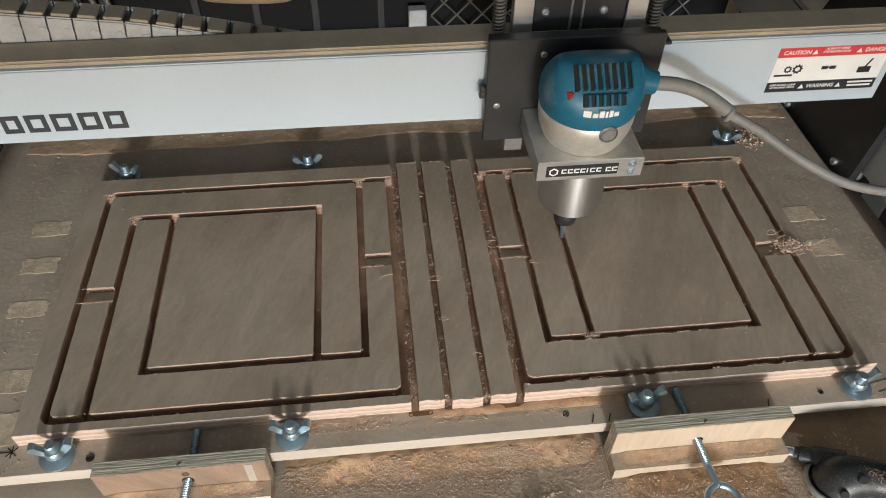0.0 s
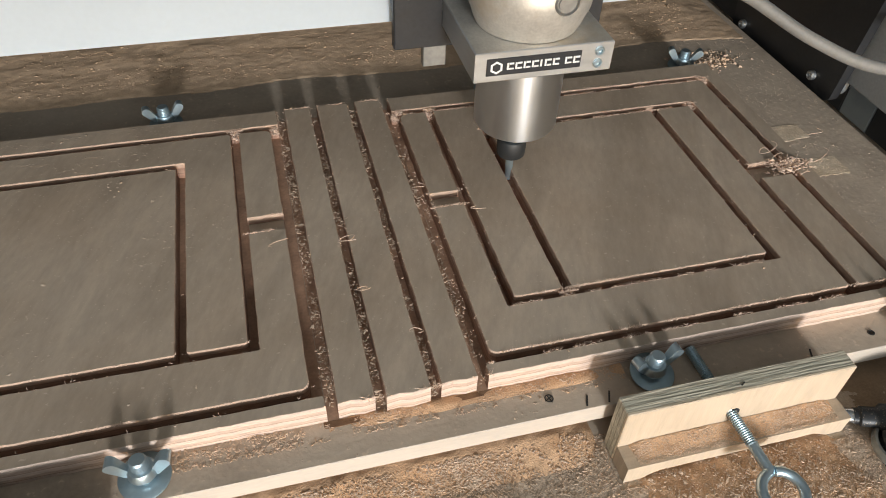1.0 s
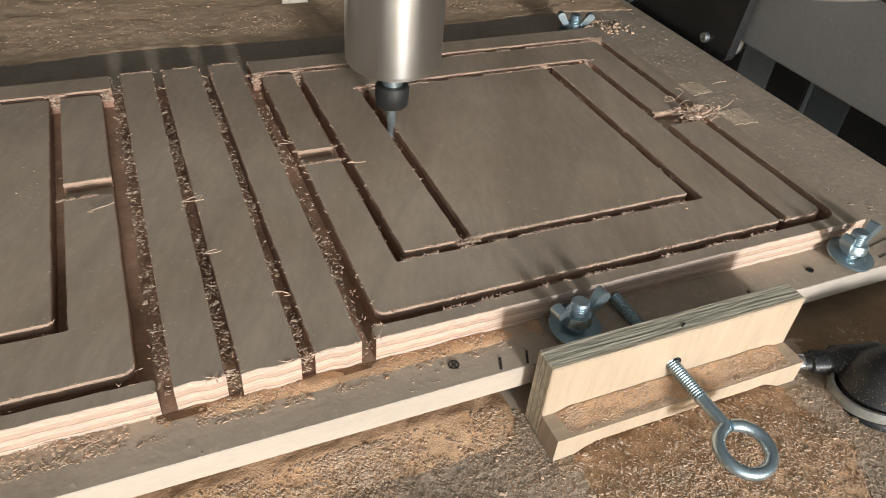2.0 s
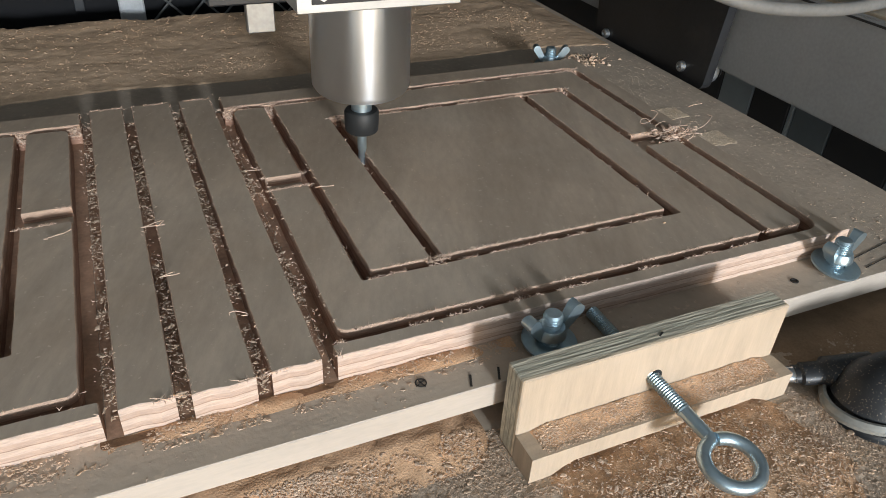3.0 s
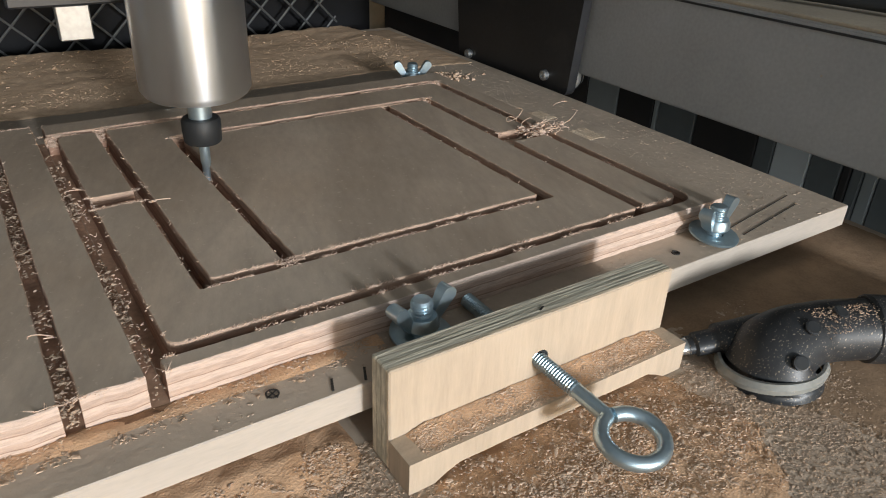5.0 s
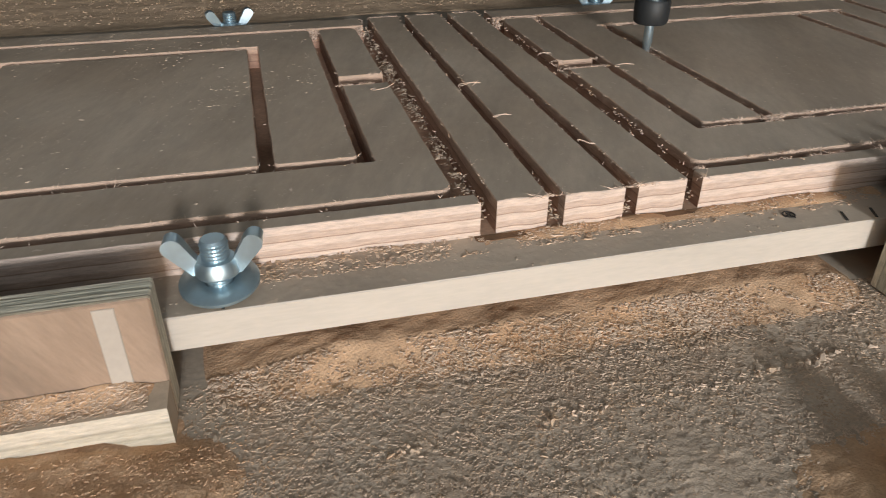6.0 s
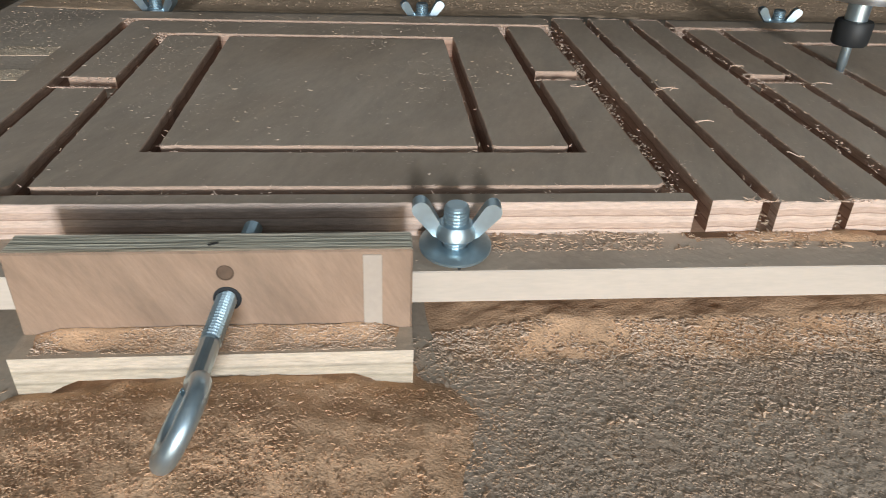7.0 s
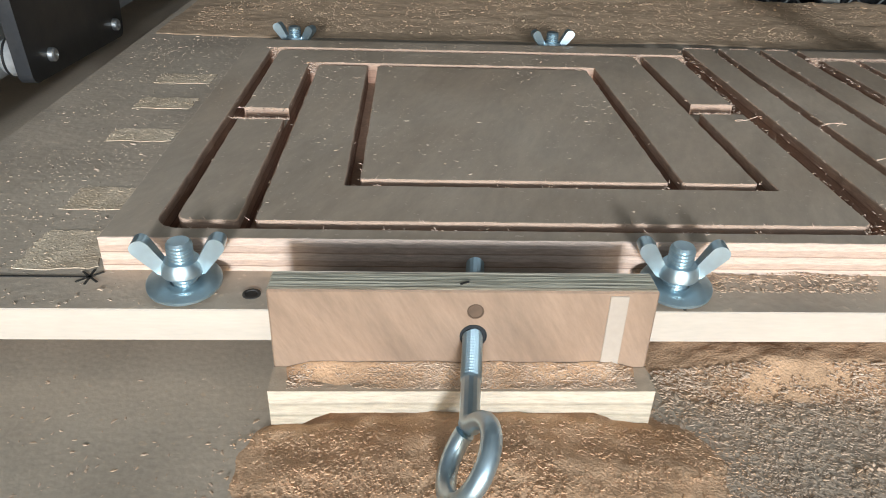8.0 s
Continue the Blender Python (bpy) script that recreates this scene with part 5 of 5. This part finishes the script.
    k = min(0.0437 / max(abs(c), 1e-6), (0.0365 if s < 0 else 0.0370) / max(abs(s), 1e-6))
    return c * k, s * k


ang = sorted({2 * math.pi * k / N for k in range(N)} | {math.atan2(y, x) % (2 * math.pi) for x, y in ((0.0437, -0.0365), (-0.0437, -0.0365), (0.0437, 0.037), (-0.0437, 0.037))})
loops = []
for z, inner in ((zt, 1), (zt - 0.0006, 0), (zb + 0.0006, 0), (zb, 1)):
    lo = []
    for a in ang:
        x, y = edge_at(a)
        sh = 0.985 if inner else 1.0
        lo.append(bm.verts.new((x * sh, y * sh, z)))
    loops.append(lo)
holes = [[bm.verts.new((0.0286 * math.cos(a), 0.0286 * math.sin(a), z)) for a in ang] for z in (zt, zb)]
seq = [holes[0]] + loops + [holes[1], holes[0]]
for p, q in zip(seq, seq[1:]):
    for k in range(len(ang)):
        j = (k + 1) % len(ang)
        bm.faces.new((p[k], p[j], q[j], q[k]))
for f in bm.faces:
    f.material_index = 1 if f.calc_center_median().z > zt - 0.0002 else 0
mount_body = part("mount_block", bm, [ALU, ALU_DUST], mount)
bm = bmesh.new()
box(bm, -0.0365, 0.0230, -0.0373, -0.0362, 0.0045, 0.0155, 0.0002)
badge = part("badge", bm, LABEL_BLACK, mount_body, "dark scuffed badge with pale marks")
bm = bmesh.new()
for k in range(6):
    a0, a1 = math.pi / 6 + k * math.pi / 3, math.pi / 6 + (k + 1) * math.pi / 3
    q = [bm.verts.new((-0.0305 + r * math.cos(a), -0.0376, 0.0100 + r * math.sin(a))) for r, a in ((0.0042, a0), (0.0042, a1), (0.0028, a1), (0.0028, a0))]
    bm.faces.new(q)
part("hexagon_mark", bm, LABEL_WHITE, badge)
x = -0.0240
for k, w in enumerate((0.0042, 0.0042, 0.0042, 0.0042, 0.0018, 0.0042, 0.004, 0.0, 0.0042, 0.0042)):
    if w:
        bm = bmesh.new()
        box(bm, x, x + 0.0011, -0.0377, -0.0370, 0.0080, 0.0124)
        if w > 0.002:
            box(bm, x + 0.0014, x + w, -0.0377, -0.0370, 0.0113, 0.0124)
            box(bm, x + 0.0014, x + w, -0.0377, -0.0370, 0.0080, 0.0090)
        part("printed_mark", bm, LABEL_WHITE, badge)
    x += w + 0.0010 if w else 0.0028
for z in (0.0058, 0.0140):
    bm = bmesh.new()
    lathe(bm, [(0.0030, 0), (0.0030, 0.0012), (0.0025, 0.0016), (0.0016, 0.0016), (0.0014, 0.0004), (0, 0.0004)], 18, Matrix.Translation((0.0345, -0.0364, z)) @ Matrix.Rotation(radians(90), 4, 'X'), cap=False)
    part("clamp_screw", bm, ZINC, mount_body, "bright socket screw", smooth=True)

router = thing("router", "teal trim router with vents, aluminium barrel and cutter", "router", (AX, AY, 0.028))
Z0 = -0.028


def rz(z):
    return z + Z0


bm = bmesh.new()
lathe(bm, [(0.010, rz(0.0795)), (0.0245, rz(0.0795)), (0.0268, rz(0.0812)), (0.0285, rz(0.0840)), (0.0285, rz(0.1560)), (0.027, rz(0.1565))], 56)
barrel = part("barrel", bm, SPIN, router, "bright turned aluminium barrel", smooth=True)
bm = bmesh.new()
lathe(bm, [(0.0062, rz(0.064)), (0.0062, rz(0.0795)), (0.0, rz(0.0796))], 24)
part("spindle", bm, ZINC, router, smooth=True)
bm = bmesh.new()
lathe(bm, [(0.004, rz(0.0530)), (0.0092, rz(0.0530)), (0.0100, rz(0.0540)), (0.0104, rz(0.0600)), (0.0104, rz(0.0655)), (0.0096, rz(0.0668)), (0.006, rz(0.0670))], 24)
part("collet_nut", bm, RUBBER, router, "black collet nut", smooth=True)
bm = bmesh.new()
lathe(bm, [(0.0, rz(0.0300)), (0.0024, rz(0.0302)), (0.0024, rz(0.0400)), (0.0028, rz(0.0408)), (0.0028, rz(0.0532))], 16)
part("cutter", bm, ZINC, router, "bright steel cutter in the cut", smooth=True)
bm = bmesh.new()
lathe(bm, [(0.0286, rz(0.1557)), (0.0322, rz(0.1559)), (0.0345, rz(0.1610)), (0.0352, rz(0.1635)), (0.0378, rz(0.1700)), (0.0390, rz(0.1780)), (0.0391, rz(0.1858)), (0.0384, rz(0.1868))], 56, cap=False)
part("collar", bm, ALU_DUST, router, "dusty grey metal collar", smooth=True)
# teal housing: round below, squarer above, sloping vented crown
bm = bmesh.new()
rings = []
for z, rx, ry, sq, sy in ((0.1864, 0.0388, 0.0388, 0.0, 0.0), (0.1920, 0.0397, 0.0393, 0.1, 0.0), (0.2035, 0.0392, 0.0360, 0.35, -0.002), (0.2120, 0.0380, 0.0303, 0.5, -0.0043), (0.2190, 0.0365, 0.0235, 0.55, -0.0055),
                          (0.2255, 0.0345, 0.0168, 0.6, -0.0058), (0.2300, 0.0325, 0.0113, 0.6, -0.0053), (0.2320, 0.0290, 0.0080, 0.6, -0.0050)):
    row = []
    for k in range(56):
        a = 2 * math.pi * k / 56
        c, s = math.cos(a), math.sin(a)
        e = 2 / (2 + 2.2 * sq)
        x = rx * math.copysign(abs(c) ** e, c)
        y = ry * math.copysign(abs(s) ** e, s) + sy
        row.append(bm.verts.new((x, y, rz(z))))
    rings.append(row)
for a, b in zip(rings, rings[1:]):
    for k in range(56):
        bm.faces.new((a[k], a[(k + 1) % 56], b[(k + 1) % 56], b[k]))
bm.faces.new(rings[-1])
bm.faces.new(rings[0][::-1])
housing = part("housing", bm, TEAL, router, "teal plastic housing, dusty", smooth=True)
# vents: black bars for slot shade between raised ribs on the crown and its front
M_front = lambda x, z, y: (x, y, rz(z))
for row, (z0, z1, y0, y1, n, w) in enumerate(((0.2085, 0.2165, -0.0380, -0.0322, 6, 0.034), (0.2180, 0.2312, -0.0310, -0.0142, 8, 0.046))):
    lean = (0.62, 0.905)[row]
    for k in range(n):
        x = -w / 2 + w * (k + 0.5) / n
        zc, yc = 0.5 * (z0 + z1), 0.5 * (y0 + y1)
        ln = math.hypot(z1 - z0, y1 - y0) * 0.94
        m = Matrix.Translation((x, yc, rz(zc))) @ Matrix.Rotation(-lean, 4, 'X')
        bm = bmesh.new()
        box(bm, -0.0015, 0.0015, -0.0009, 0.0040, -ln / 2, ln / 2, 0.0004, m=m)
        slot = part("vent_slot_bar", bm, PAINTED_HOLLOW, housing, "black bar standing for a shaded vent slot")
        bm = bmesh.new()
        box(bm, 0.0016, 0.0041, -0.0026, 0.0030, -ln / 2, ln / 2, 0.0007, m=m)
        part("vent_rib", bm, TEAL, housing)
# printed mark on the housing
bm = bmesh.new()
x = -0.0150
for w, h in ((0.0062, 0.0058), (0.0040, 0.0040), (0.0040, 0.0062), (0.0018, 0.0056), (0.0034, 0.0060), (0.0040, 0.0040)):
    xc = x + w / 2
    yy = -0.0382 * math.sqrt(max(0.1, 1 - (xc / 0.0405) ** 2)) - 0.0006
    m = Matrix.Translation((xc, yy - 0.0006, rz(0.2015))) @ Matrix.Rotation(math.asin(xc / 0.042), 4, 'Z')
    box(bm, -w / 2, w / 2, -0.0004, 0.0014, -0.002, h - 0.002, 0.0003, m=m)
    x += w + 0.0009
part("printed_mark", bm, LABEL_WHITE, housing, "row of white printed blocks")
bm = bmesh.new()
lathe(bm, [(0.0075, 0), (0.0075, 0.0020), (0.0066, 0.0028), (0.0058, 0.0016), (0.0052, 0.0016), (0.0050, 0.0026), (0.0, 0.0026)], 28, Matrix.Translation((0.0075, -0.0376, rz(0.1830))) @ Matrix.Rotation(radians(90), 4, 'X'), cap=False)
part("brush_cap", bm, STEEL, router, "round slotted brush cap", smooth=True)
bm = bmesh.new()
box(bm, -0.0036, 0.0036, -0.0008, 0.003, -0.0040, 0.0040, 0.0012, 2, m=Matrix.Translation((-0.0262, -0.0290, rz(0.2140))) @ Matrix.Rotation(radians(-48), 4, 'Z') @ Matrix.Rotation(radians(-22), 4, 'X'))
part("switch", bm, RED, housing, "dull red rocker switch")
bm = bmesh.new()
tube(bm, [(0.024, 0.006, rz(0.208)), (0.038, 0.002, rz(0.205)), (0.046, 0.0, rz(0.203)), (0.0525, -0.001, rz(0.202))], [0.0135, 0.0125, 0.0100, 0.0092], 20)
part("cable_boss", bm, TEAL, housing, "teal cable outlet", smooth=True)
bm = bmesh.new()
tube(bm, curve([(0.052, -0.001, rz(0.202)), (0.072, -0.003, rz(0.200)), (0.092, -0.008, rz(0.194)), (0.112, -0.017, rz(0.183))]), 0.0058, 14)
lathe(bm, [(0.006, -0.001), (0.0072, 0), (0.0072, 0.003), (0.006, 0.004)], 16, Matrix.Translation((0.112, -0.017, rz(0.181))) @ Vector((0.9, -0.3, -0.35)).to_track_quat('Z', 'Y').to_matrix().to_4x4())
part("strain_relief", bm, CORD, router, "grey rubber strain relief", smooth=True)
bm = bmesh.new()
tube(bm, curve([(0.112, -0.017, rz(0.181)), (0.140, -0.027, rz(0.168)), (0.180, -0.044, rz(0.146)), (0.225, -0.060, rz(0.130)), (0.290, -0.068, rz(0.1245)), (0.360, -0.060, rz(0.1245)), (0.415, -0.045, rz(0.116)), (0.440, -0.035, rz(0.06)), (0.450, -0.03, rz(-0.10))]), 0.0041, 12)
part("cord", bm, CORD, router, "grey power cord", smooth=True)

# ---- side rails ----
def side_rail(x0, x1, z0, z1, label, inner):
    t = thing("side_rail", label, "machine rail", ((x0 + x1) / 2, 0.2, z0), group="side rails of the machine")
    w = (x1 - x0) / 2
    bm = bmesh.new()
    box(bm, -w, w, -0.52, 0.62, 0.0, z1 - z0, 0.0015, 2)
    part("extrusion", bm, GREY, t)
    bm = bmesh.new()
    s = 1 if inner > 0 else -1
    box(bm, -w + 0.001, w - 0.001, -0.52, 0.62, z1 - z0, z1 - z0 + 0.0025, 0.0006)
    part("dusty_top", bm, DUSTY_RAIL, t, "dust lying on the rail")
    bm = bmesh.new()
    box(bm, (w if s > 0 else -w - 0.0008), (w + 0.0008 if s > 0 else -w), -0.52, 0.62, z1 - z0 - 0.0045, z1 - z0 - 0.0030)
    part("rail_groove", bm, BLACK, t, "dark groove line")
    for y in (-0.48, 0.58):
        bm = bmesh.new()
        box(bm, -w + 0.004, w - 0.004, y - 0.02, y + 0.02, -z0 + 0.0002, 0.0, 0.001)
        part("foot", bm, BLACK, t)
    return t


side_rail(0.5160, 0.5900, 0.0400, 0.1170, "grey anodised side rail with dusty top standing beside the spoilboard", -1)
side_rail(-0.4860, -0.4120, 0.0245, 0.1170, "grey anodised side rail beside the spoilboard", 1)
cable = thing("cable", "black cable lying along the dusty rail", "cable", (0.55, 0.0, 0.1196))
bm = bmesh.new()
tube(bm, curve([(0.030, -0.25, 0.005), (0.012, -0.05, 0.006), (-0.008, 0.06, 0.0065), (-0.004, 0.15, 0.006), (0.02, 0.30, 0.005)]), 0.0038, 10)
part("cable_run", bm, RUBBER, cable, smooth=True)

# ---- things beyond the right rail: upright boards ----
for y0, y1, mat, lab in ((-0.36, -0.039, BOARD_GREY, "blue-grey"), (-0.039, -0.029, BOARD_PALE, "narrow pale grey"), (-0.029, -0.020, BOARD_GREY, "narrow blue-grey"), (-0.020, -0.013, BOARD_DARK, "narrow black"),
                         (-0.013, 0.012, BOARD_GREY, "blue-grey"), (0.012, 0.042, BOARD_LIGHT, "pale blue-white"), (0.042, 0.058, BOARD_GREY, "blue-grey"), (0.058, 0.119, BOARD_DARK, "near-black"),
                         (0.119, 0.160, BOARD_GREY, "blue-grey"), (0.160, 0.166, BOARD_PALE, "narrow pale grey"), (0.166, 0.210, BOARD_DARK, "near-black"), (0.210, 0.251, BOARD_PALE, "pale grey"),
                         (0.251, 0.310, BOARD_DARK, "near-black"), (0.310, 0.340, BOARD_GREY, "blue-grey"), (0.340, 0.80, BOARD_DARK, "black")):
    t = thing("leaning_board", f"{lab} board standing upright behind the side rail", "board", (0.602, (y0 + y1) / 2, -0.92), group="boards beyond the rail")
    bm = bmesh.new()
    h = (y1 - y0) / 2 - 0.0003
    box(bm, 0, 0.014, -h, h, 0.0, 1.30, 0.001)
    part("board", bm, mat, t)

# ---- behind the sawdust bank ----
grille = thing("metal_grille", "grey expanded-metal grille in a steel frame behind the sawdust", "grille", (0.10, 0.522, 0.0))
bm = bmesh.new()
for s in (-1, 1):
    for k in range(-4, 15):
        x = k * 0.034
        a, b = Vector((x, 0.0012 * s, 0.010)), Vector((x + s * 0.105, 0.0012 * s, 0.118))
        lo, hi = (0.0, 0.36)
        p, q = a, b
        for cut in (lo, hi):
            if (p.x - cut) * (q.x - cut) < 0:
                m = p.lerp(q, (cut - p.x) / (q.x - p.x))
                inside = lo <= p.x <= hi
                p, q = (p, m) if inside else (m, q)
        if lo - 1e-6 <= min(p.x, q.x) and max(p.x, q.x) <= hi + 1e-6:
            tube(bm, [p, q], 0.0012, 6)
part("mesh", bm, WIRE, grille, "diamond metal mesh")
for z0, z1 in ((0.0002, 0.010), (0.118, 0.124)):
    bm = bmesh.new()
    box(bm, -0.006, 0.366, -0.006, 0.006, z0, z1, 0.001)
    part("frame_bar", bm, BLACK, grille)
bm = bmesh.new()
box(bm, -0.030, -0.0065, -0.006, 0.010, 0.0002, 0.056, 0.0015)
part("end_post", bm, CHEEK, grille, "pale grey end post")

case = thing("equipment_case", "black equipment cabinet with tan handle, its black deepened for shade", "case", (-0.10, 0.80, 0))
bm = bmesh.new()
box(bm, -0.24, 0.62, -0.258, 0.20, 0.0002, 0.36, 0.006, 2)
# shade on the sunlit front is carried by the deepened black
case_body = part("case_body", bm, SHADED_CASE_BLACK, case)
for x in (-0.215, -0.105, -0.03, 0.045, 0.130):
    bm = bmesh.new()
    box(bm, x, x + 0.010, -0.2625, -0.2580, 0.02, 0.33, 0.001)
    part("front_rib", bm, BOARD_DARK, case_body, "upright dark rib")
bm = bmesh.new()
tube(bm, curve([(-0.085, -0.258, 0.084), (-0.080, -0.274, 0.084), (-0.035, -0.280, 0.082), (0.015, -0.276, 0.080), (0.022, -0.258, 0.080)]), 0.008, 12)
part("handle", bm, TAN_BOX, case, "dusty tan handle", smooth=True)
for x in (-0.325, -0.305, -0.288):
    pole = thing("steel_tube", "pale steel tube standing behind the machine", "tube", (x, 0.53, 0), group="steel tubes behind the machine")
    b2 = bmesh.new()
    lathe(b2, [(0.0035, 0.0002), (0.0035, 0.125)], 14, Matrix.Rotation(radians(-10), 4, 'Y'))
    part("tube_wall", b2, SILVER, pole, smooth=True)

# drag chain of links behind the beam
chain = thing("drag_chain", "dusty grey cable chain of many links behind the beam", "cable chain", (0, 0, 0))
pth = [Vector((x, 0.2268, float(np.interp(x, [-0.40, -0.29, -0.172, -0.049, 0.06], [0.226, 0.2245, 0.2100, 0.1835, 0.157])))) for x in np.arange(-0.395, 0.06, 0.0195)]
for k in range(len(pth) - 1):
    a, b = pth[k], pth[k + 1]
    d = (b - a).normalized()
    an = math.atan2(d.z, d.x)
    m = Matrix.Translation((a + b) / 2) @ Matrix.Rotation(-an, 4, 'Y')
    L = (b - a).length
    bm = bmesh.new()
    box(bm, -L * 0.37, L * 0.37, -0.0105, 0.0105, 0.0115, 0.0145, 0.0010, m=m)
    link = part("chain_link", bm, DUSTY_RAIL, chain)
    for sy in (-1, 1):
        bm = bmesh.new()
        y0, y1 = sorted((sy * 0.0105, sy * 0.0133))
        box(bm, -L * 0.56, L * 0.50, y0, y1, -0.0145, 0.0128, 0.0012, 2, m=m)
        lathe(bm, [(0.0045, 0), (0.0045, 0.0006), (0.0032, 0.0008)], 14, m @ Matrix.Translation((L * 0.25, sy * 0.0133, 0)) @ Matrix.Rotation(radians(-90 * sy), 4, 'X'))
        part("side_cheek", bm, CHEEK, link, "pale dusty grey link cheek")

bx = thing("storage_box", "dusty cardboard box behind the machine", "box", (0.49, 0.575, 0))
bm = bmesh.new()
box(bm, -0.02, 0.048, -0.03, 0.03, 0.0002, 0.085, 0.002)
part("carton", bm, TAN_BOX, bx)
bm = bmesh.new()
box(bm, -0.022, 0.049, -0.004, 0.006, 0.0852, 0.0866)
part("flap", bm, TAN_BOX, bx)
brk = thing("bracket", "grey slotted metal bracket beside the carriage rails", "bracket", (0.285, 0.508, 0.0))
bm = bmesh.new()
box(bm, -0.010, 0.010, -0.004, 0.004, 0.0002, 0.140, 0.001)
part("bracket_post", bm, STEEL, brk)
for k in range(6):
    bm = bmesh.new()
    box(bm, -0.014, -0.010, -0.005, 0.005, 0.018 + k * 0.015, 0.026 + k * 0.015, 0.0008)
    part("tooth", bm, BLACK, brk)

# ---- vacuum nozzle on the bench ----
vac = thing("vacuum_nozzle", "dusty black vacuum nozzle with clear rim on the bench", "vacuum nozzle", (0.352, -0.129, 0.0))
vac.matrix_world = pose(0.352, -0.129, 0.0) @ Matrix.Scale(0.92, 4)
bm = bmesh.new()
lathe(bm, [(0.0248, 0.0006), (0.0276, 0.0010), (0.0282, 0.0035), (0.0265, 0.0060), (0.0248, 0.0060)], 44, Matrix.Rotation(radians(-7), 4, 'X') @ Matrix.Diagonal((1.0, 0.86, 1, 1)) @ Matrix.Translation((0, 0, 0.003)), cap=False)
part("clear_rim", bm, CLEAR, vac, "cloudy clear plastic rim", smooth=True)
bm = bmesh.new()
run = curve([(0.000, 0.0000, 0.0012), (0.0000, 0.0002, 0.0075), (0.0030, 0.0006, 0.0125), (0.0125, -0.0010, 0.0165), (0.0260, -0.0050, 0.0180), (0.0390, -0.0105, 0.0180), (0.0490, -0.0155, 0.0178)], 6)
tube(bm, run, [0.0252 - 0.0096 * min(1, (k / 22)) ** 0.8 for k in range(len(run))], 36, flat=0.94)
head = part("head", bm, BLACK_PLASTIC, vac, "bent black head, dusty on top", smooth=True)
for x, y, z, ax, ay in ((0.0060, -0.0100, 0.0300, 28, -16), (0.0255, -0.0110, 0.0326, 22, 0), (-0.0085, -0.0165, 0.0200, 48, -28)):
    m = Matrix.Translation((x, y, z)) @ Matrix.Rotation(radians(ax), 4, 'X') @ Matrix.Rotation(radians(ay), 4, 'Y')
    bm = bmesh.new()
    lathe(bm, [(0.0036, -0.0010), (0.0036, 0.0008), (0.0030, 0.0010), (0.0024, 0.0006), (0.0024, 0.0003)], 18, m, cap=False)
    well = part("screw_well", bm, BLACK_PLASTIC, head, "round screw well", smooth=True)
    # black disc paints the well's inner shade
    bm = bmesh.new()
    lathe(bm, [(0.0031, 0.0001), (0.0029, 0.0011), (0.0, 0.0011)], 14, m)
    part("screw_hole_disc", bm, PAINTED_HOLLOW, well, "black disc standing for shade in the screw well")
bm = bmesh.new()
tube(bm, [(0.047, -0.0139, 0.0178), (0.0480, -0.0146, 0.0178), (0.060, -0.0230, 0.0178)], [0.0158, 0.0168, 0.0168], 26)
collar = part("collar", bm, BLACK_PLASTIC, vac, "black collar", smooth=True)
words("lettering", "16", 0.0075, (0.0505, -0.0245, 0.0325), LABEL_WHITE, collar, turn=(48, 0, -30))
bm = bmesh.new()
tube(bm, [(0.060, -0.0230, 0.0178), (0.130, -0.0715, 0.0182)], 0.0156, 28)
part("silver_tube", bm, SILVER, vac, "bright silver tube", smooth=True)
bm = bmesh.new()
tube(bm, [(0.0855, -0.0408, 0.0180), (0.118, -0.0632, 0.0182)], 0.0163, 28)
part("red_sleeve", bm, RED, vac, "red sleeve", smooth=True)
bm = bmesh.new()
tube(bm, curve([(-0.026, 0.030, 0.0070), (-0.018, 0.026, 0.0085), (-0.004, 0.020, 0.0110), (0.010, 0.014, 0.0140)], 6), [0.0055] * 3 + [0.0070] * 6 + [0.0095] * 10, 16, flat=0.75)
part("tip", bm, BLACK_PLASTIC, vac, "narrow black tip", smooth=True)
bm = bmesh.new()
tube(bm, curve([(-0.036, 0.034, 0.0052), (-0.031, 0.0325, 0.0060), (-0.0255, 0.0298, 0.0070)], 5), [0.0012] + [0.0038] * 4 + [0.0050] * 5 + [0.0057], 16, flat=0.7)
part("tip_shoe", bm, SILVER, vac, "worn silver shoe of the tip", smooth=True)
pts = np.column_stack([rng.normal(0.376, 0.016, 900), rng.normal(-0.137, 0.008, 900)])
lift = 0.0162 + np.sqrt(np.maximum(0, 0.0140 ** 2 - (pts[:, 1] + 0.130 + 0.36 * (pts[:, 0] - 0.355)) ** 2))
keep = (pts[:, 0] > 0.362) & (pts[:, 0] < 0.398) & (lift > 0.0240)
crumbs("nozzle_dust", np.column_stack([pts[keep], lift[keep]]), rng.gamma(2, 0.0002, int(keep.sum())) + 0.0003, CHIP, "sawdust lying on the vacuum nozzle", "wood chips", flat=0.6)

# ---- yellow squeeze clamp ----
yc = thing("spring_clamp", "yellow plastic spring clamp lying on the bench", "clamp", (0.128, -0.172, 0.0), turn=(0, 0, -20))
for k, x in enumerate((-0.010, 0.012)):
    bm = bmesh.new()
    box(bm, x - 0.0065, x + 0.0065, -0.008, 0.010, 0.0006, 0.013 - 0.002 * k, 0.003, 3)
    part("jaw_cap", bm, YELLOW, yc, "yellow jaw cap", smooth=True)
    bm = bmesh.new()
    box(bm, x - 0.0050, x + 0.0050, -0.060, -0.0081, 0.002, 0.010, 0.0015, 2)
    part("arm", bm, CLEAR, yc, "pale plastic arm", smooth=True)
